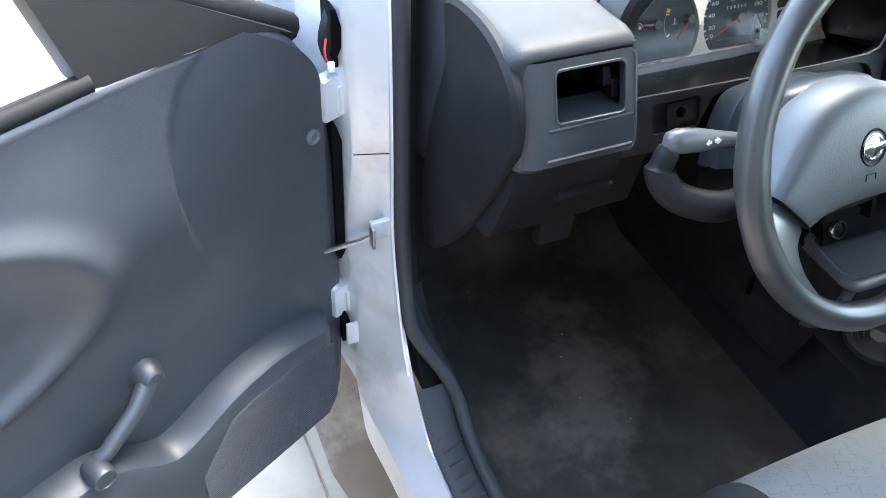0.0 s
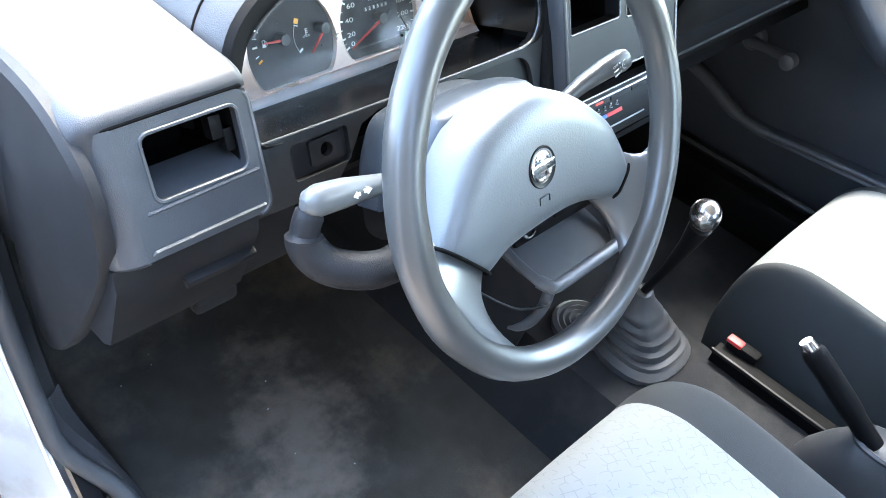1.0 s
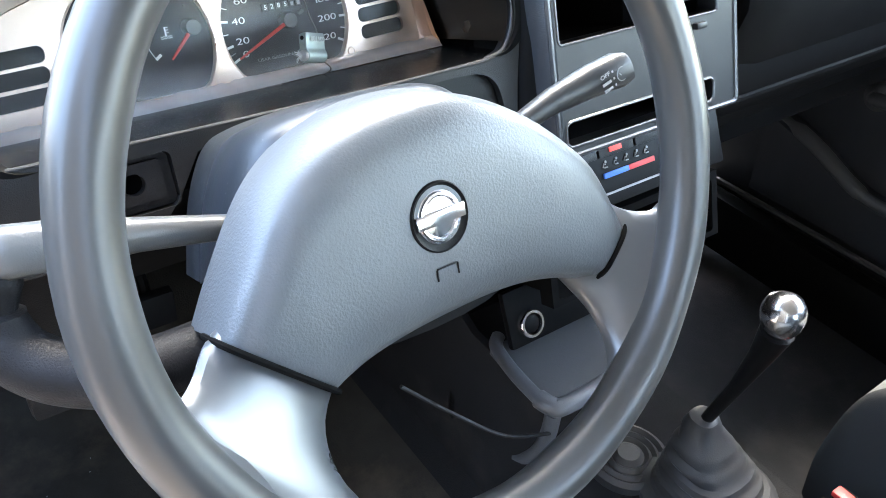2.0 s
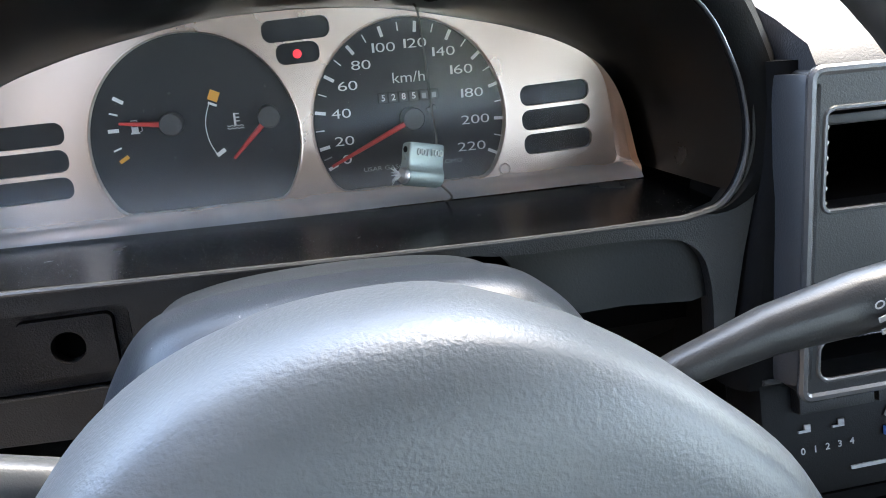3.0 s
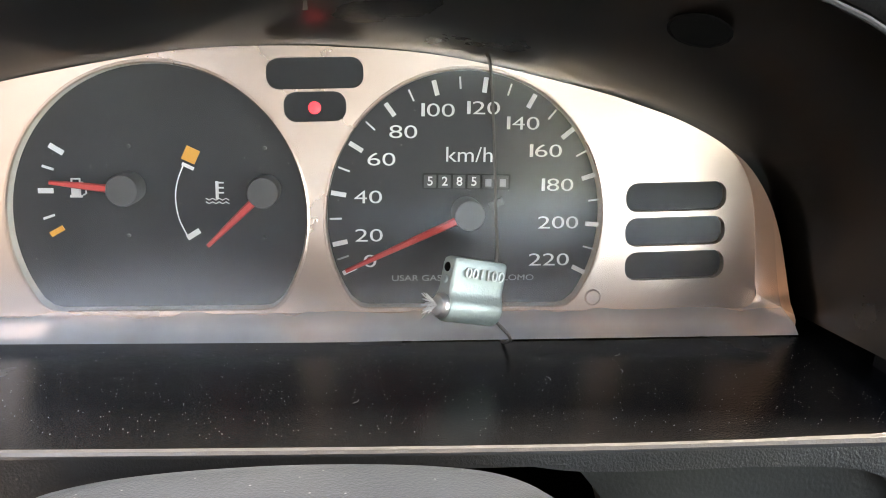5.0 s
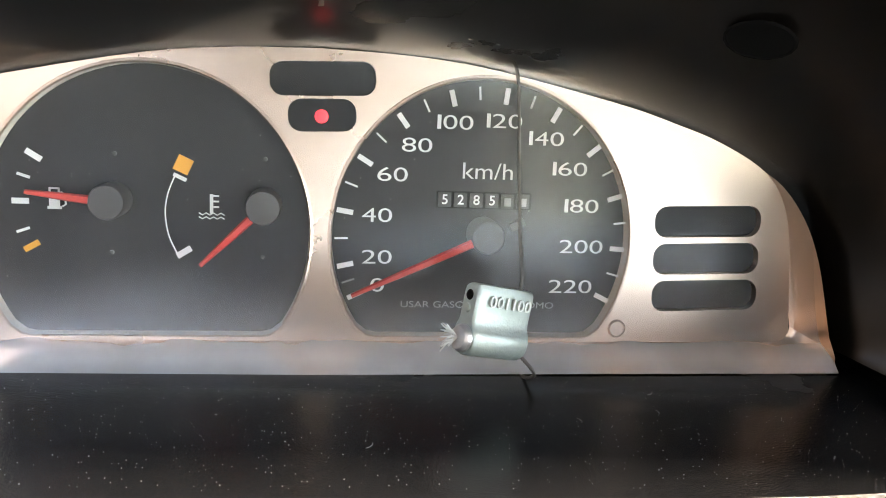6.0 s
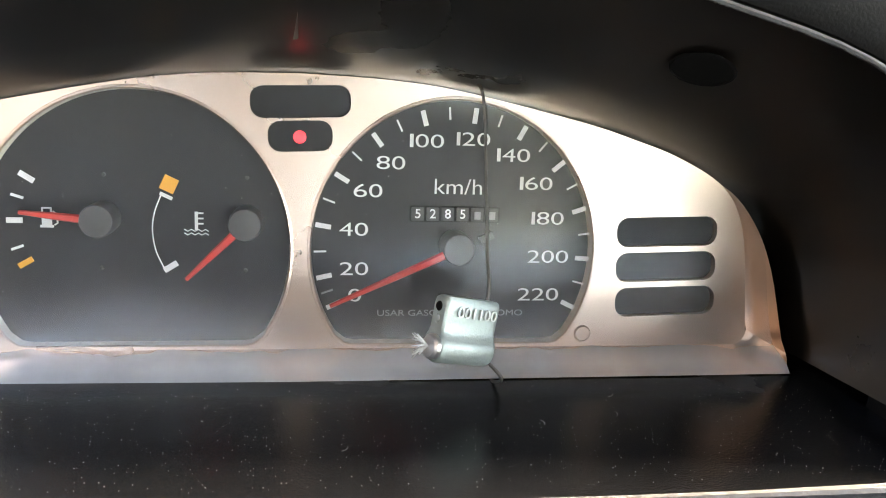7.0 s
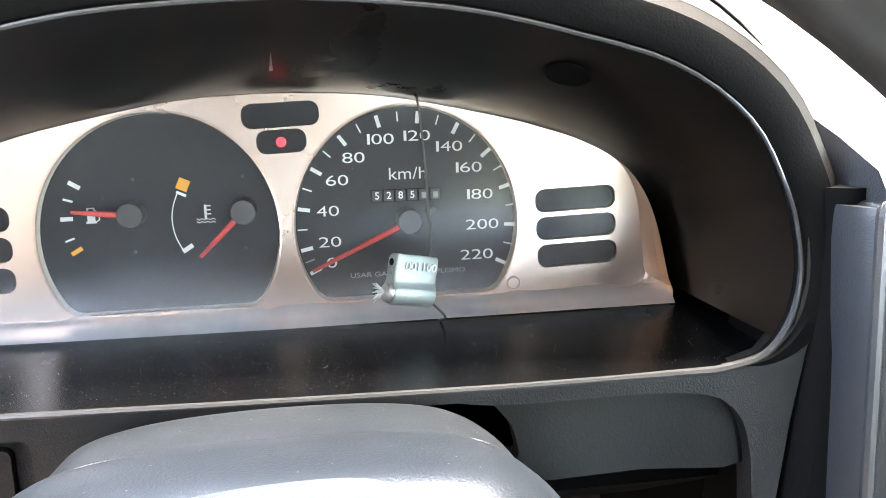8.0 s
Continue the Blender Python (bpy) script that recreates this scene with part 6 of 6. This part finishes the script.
def gear_lever():
    t = thing("gear_lever", pose(0.345, -0.25, 0.42), "gear lever with a chrome knob and ribbed rubber boot", "gear lever")
    rings = []

    def sq(hx, hy, cx, cy, z, n=24):
        return [(cx + hx * math.copysign(abs(math.cos(a)) ** 0.75, math.cos(a)), cy + hy * math.copysign(abs(math.sin(a)) ** 0.75, math.sin(a)), z) for a in (2 * math.pi * i / n for i in range(n))]
    for hx, hy, z in ((0.070, 0.064, -0.006), (0.070, 0.064, 0.006), (0.064, 0.058, 0.011)):
        rings.append(sq(hx, hy, 0.020, -0.014, z))
    for i in range(5):
        f = i / 5
        cx, cy = 0.020 - 0.012 * f, -0.014 + 0.022 * f
        rings.append(sq(0.060 - 0.036 * f, 0.055 - 0.031 * f, cx, cy, 0.013 + 0.0135 * i))
        rings.append(sq(0.058 - 0.036 * f, 0.053 - 0.031 * f, cx, cy, 0.019 + 0.0135 * i))
        rings.append(sq(0.051 - 0.031 * f, 0.046 - 0.026 * f, cx, cy, 0.022 + 0.0135 * i))
    rings += [sq(0.019, 0.019, 0.008, 0.011, 0.090), sq(0.014, 0.014, 0.006, 0.011, 0.104), sq(0.009, 0.009, 0.006, 0.011, 0.107)]
    part("boot", loft(rings), BOOT, t, "grey ribbed rubber boot")
    part("shaft", tube([(0.006, 0.011, 0.095), (-0.001, -0.011, 0.17), (-0.007, -0.024, 0.225), (-0.012, -0.031, 0.262)], [0.006, 0.0075, 0.011, 0.015], 12), BLACK, t, "black lever shaft")
    part("knob", lathe([(0.008, -0.022), (0.012, -0.018), (0.0170, -0.010), (0.0188, 0.0), (0.0178, 0.007), (0.0145, 0.0135), (0.008, 0.018), (0.001, 0.0195)], pose(-0.014, -0.031, 0.281, -6, -4, 0), 24), KNOB, t, "worn polished round knob")


gear_lever()


def handbrake():
    t = thing("handbrake", pose(0.37, -0.55, 0.44), "black handbrake lever with a chrome button between the seats", "handbrake")
    w = lambda p: Vector(p) - Vector((0.37, -0.55, 0.44))
    line = smooth_line([w((0.388, -0.572, 0.506)), w((0.382, -0.538, 0.532)), w((0.371, -0.488, 0.572)), w((0.364, -0.456, 0.596))], 5)
    part("grip", tube(line, [0.013] * 6 + [0.0148] * (len(line) - 7) + [0.012], 12), MATT, t, "black grip")
    part("button", tube([w((0.364, -0.456, 0.596)), w((0.362, -0.446, 0.603))], [0.0095, 0.0085], 12), CHROME, t, "chrome release button")
    bm = loft([[w((0.393 + a * math.cos(q) * (1 + 0.05 * math.sin(3 * q + z * 90)), -0.580 + b * math.sin(q), z)) for q in np.linspace(0, 2 * math.pi, 28, endpoint=False)] for a, b, z in ((0.054, 0.085, 0.40), (0.048, 0.074, 0.44), (0.040, 0.060, 0.470), (0.032, 0.045, 0.494), (0.027, 0.037, 0.505), (0.0285, 0.038, 0.510), (0.025, 0.033, 0.513), (0.013, 0.017, 0.506))])
    part("gaiter", bm, BOOT, t, "soft black gaiter with a rolled top")
    b = thing("seat_belt_buckle", pose(0.458, -0.372, 0.438), "black seat belt buckle with a red button", "seat belt")
    part("body", box((0, 0, 0), (0.020, 0.050, 0.030), 0.005), MATT, b)
    part("release_button", box((-0.004, 0.014, 0.0150), (0.014, 0.024, 0.007), 0.002), RED_P, b, "red release button")
    rail = thing("seat_rail", pose(0.441, -0.45, 0.425), "dark steel seat rail beside the tunnel", "seat rail")
    part("channel", box((0, 0, 0), (0.020, 0.22, 0.030), 0.003), MATT, rail)
    part("rail_lip", box((-0.011, 0, 0.012), (0.004, 0.224, 0.006), 0.001), BEZEL, rail)


handbrake()


def console():
    con = thing("centre_console", pose(0.345, -0.14, 0.42), "black centre console with an open grey tray on top", "console")
    w = lambda *p: Vector(p) - Vector((0.345, -0.14, 0.42))
    # tray hung under the stack: flat floor, rounded lip on three sides, one arm up to the stack
    tr = part("tray", loft([[w(x0, y, 0.604), w(x1, y, 0.606), w(x1, y, 0.598), w(x0, y, 0.596)] for y, x0, x1 in ((-0.110, 0.172, 0.330), (-0.150, 0.168, 0.322), (-0.190, 0.168, 0.310), (-0.200, 0.172, 0.305))]), TRAY_FLOOR, con, "flat grey tray floor")
    for nm, pts, rr in (("front_lip", [(0.165, -0.185, 0.609), (0.168, -0.198, 0.610), (0.178, -0.204, 0.610), (0.24, -0.204, 0.611), (0.296, -0.203, 0.612), (0.306, -0.197, 0.613)], 0.0085),
                        ("side_lip", [(0.165, -0.187, 0.609), (0.166, -0.150, 0.610), (0.172, -0.118, 0.611), (0.182, -0.108, 0.612)], 0.0065),
                        ("arm", [(0.305, -0.198, 0.613), (0.318, -0.180, 0.616), (0.330, -0.150, 0.626), (0.338, -0.125, 0.650)], 0.0070),
                        ("post", [(0.170, -0.200, 0.604), (0.174, -0.196, 0.570), (0.180, -0.184, 0.530), (0.188, -0.160, 0.49), (0.200, -0.110, 0.45)], 0.0075)):
        part(nm, tube(smooth_line([w(*p) for p in pts], 6), rr, 10), TRAY, tr, "rounded grey edge" if nm != "post" else "")
    part("left_side", loft([[w(x, -0.194, 0.596), w(x + 0.012, -0.165, 0.45), w(x + 0.014, -0.15, 0.38), w(x + 0.014, 0.40, 0.38), w(x, 0.40, 0.66), w(x, 0.06, 0.66), w(x, -0.08, 0.597)] for x in (0.174, 0.182)]), CARPET_B, con)
    part("right_side", loft([[w(x, -0.12, 0.63), w(x, -0.06, 0.40), w(x, 0.40, 0.40), w(x, 0.40, 0.66), w(x, 0.06, 0.66)] for x in (0.366, 0.374)]), MATT, con)
    part("back_panel", box(w(0.275, -0.05, 0.52), (0.186, 0.010, 0.15), 0.002), MATT, con)
    wr = thing("loose_cable", pose(0.2, -0.12, 0.5), "thin loose grey cable beside the console", "cable")
    part("wire", tube([p - Vector((0.2, -0.12, 0.5)) for p in smooth_line([(0.045, -0.15, 0.66), (0.09, -0.165, 0.615), (0.13, -0.187, 0.585), (0.168, -0.203, 0.580)], 6)], 0.0018, 6), BEZEL, wr)
    gr = thing("round_grommet", pose(0.325, -0.185, 0.42), "round ribbed grey rubber grommet in front of the gear lever", "grommet")
    part("disc", lathe([(0.046, -0.004), (0.046, 0.006), (0.040, 0.010), (0.036, 0.006), (0.031, 0.010), (0.027, 0.006), (0.022, 0.011), (0.018, 0.007), (0.012, 0.012), (0.002, 0.012)], Matrix.Identity(4), 28), BOOT, gr)


console()

# ---- outside ----
bm = bmesh.new()
bmesh.ops.create_grid(bm, x_segments=40, y_segments=40, size=400)
g = part("ground", bm, CONCRETE, None, smooth=False)
tagged(g, "pale stained concrete yard", "ground", "", "structure")
# brown strip whose darker colour also carries the shade under the car
rnd = random.Random(4)
line = [(x, -2.4 + 0.16 * i) for i in range(26) for x in (-0.405 - 0.05 * noise.noise((0.0, i * 0.9, 3.0)) - 0.02 * rnd.random(),)]
bm = loft([[(x, y, 0.0), (x + 0.03, y, 0.004), (0.35, y, 0.006), (1.05 + 0.06 * rnd.random(), y, 0.004), (1.12, y, 0.0)] for x, y in line], False, False)
so = part("soil", bm, SOIL, None)
tagged(so, "brown dirty ground under the car with its shade painted in", "soil", "", "structure")
jt = part("ground_joint", tube([(-0.455 + 0.006 * noise.noise((y * 3, 0, 0)), y, 0.0008) for y in np.linspace(-1.5, 2.0, 40)], 0.0022, 5), SOIL, None)
tagged(jt, "thin dark joint in the concrete", "joint", "", "structure")
wl = part("wall_yard", box((-9.0, 2.0, 1.6), (0.3, 40, 3.2), 0.02), WALLM, None)
tagged(wl, "white yard wall", "wall", "", "structure")
# unseen wall added to keep skylight off the gauges from the left rear
wr2 = part("wall_side", box((-1.56, -4.5, 1.75), (0.18, 8.0, 3.5), 0.015), BLOCKM, None)
tagged(wr2, "added unseen dark wall that blocks light from the left", "wall", "", "structure")
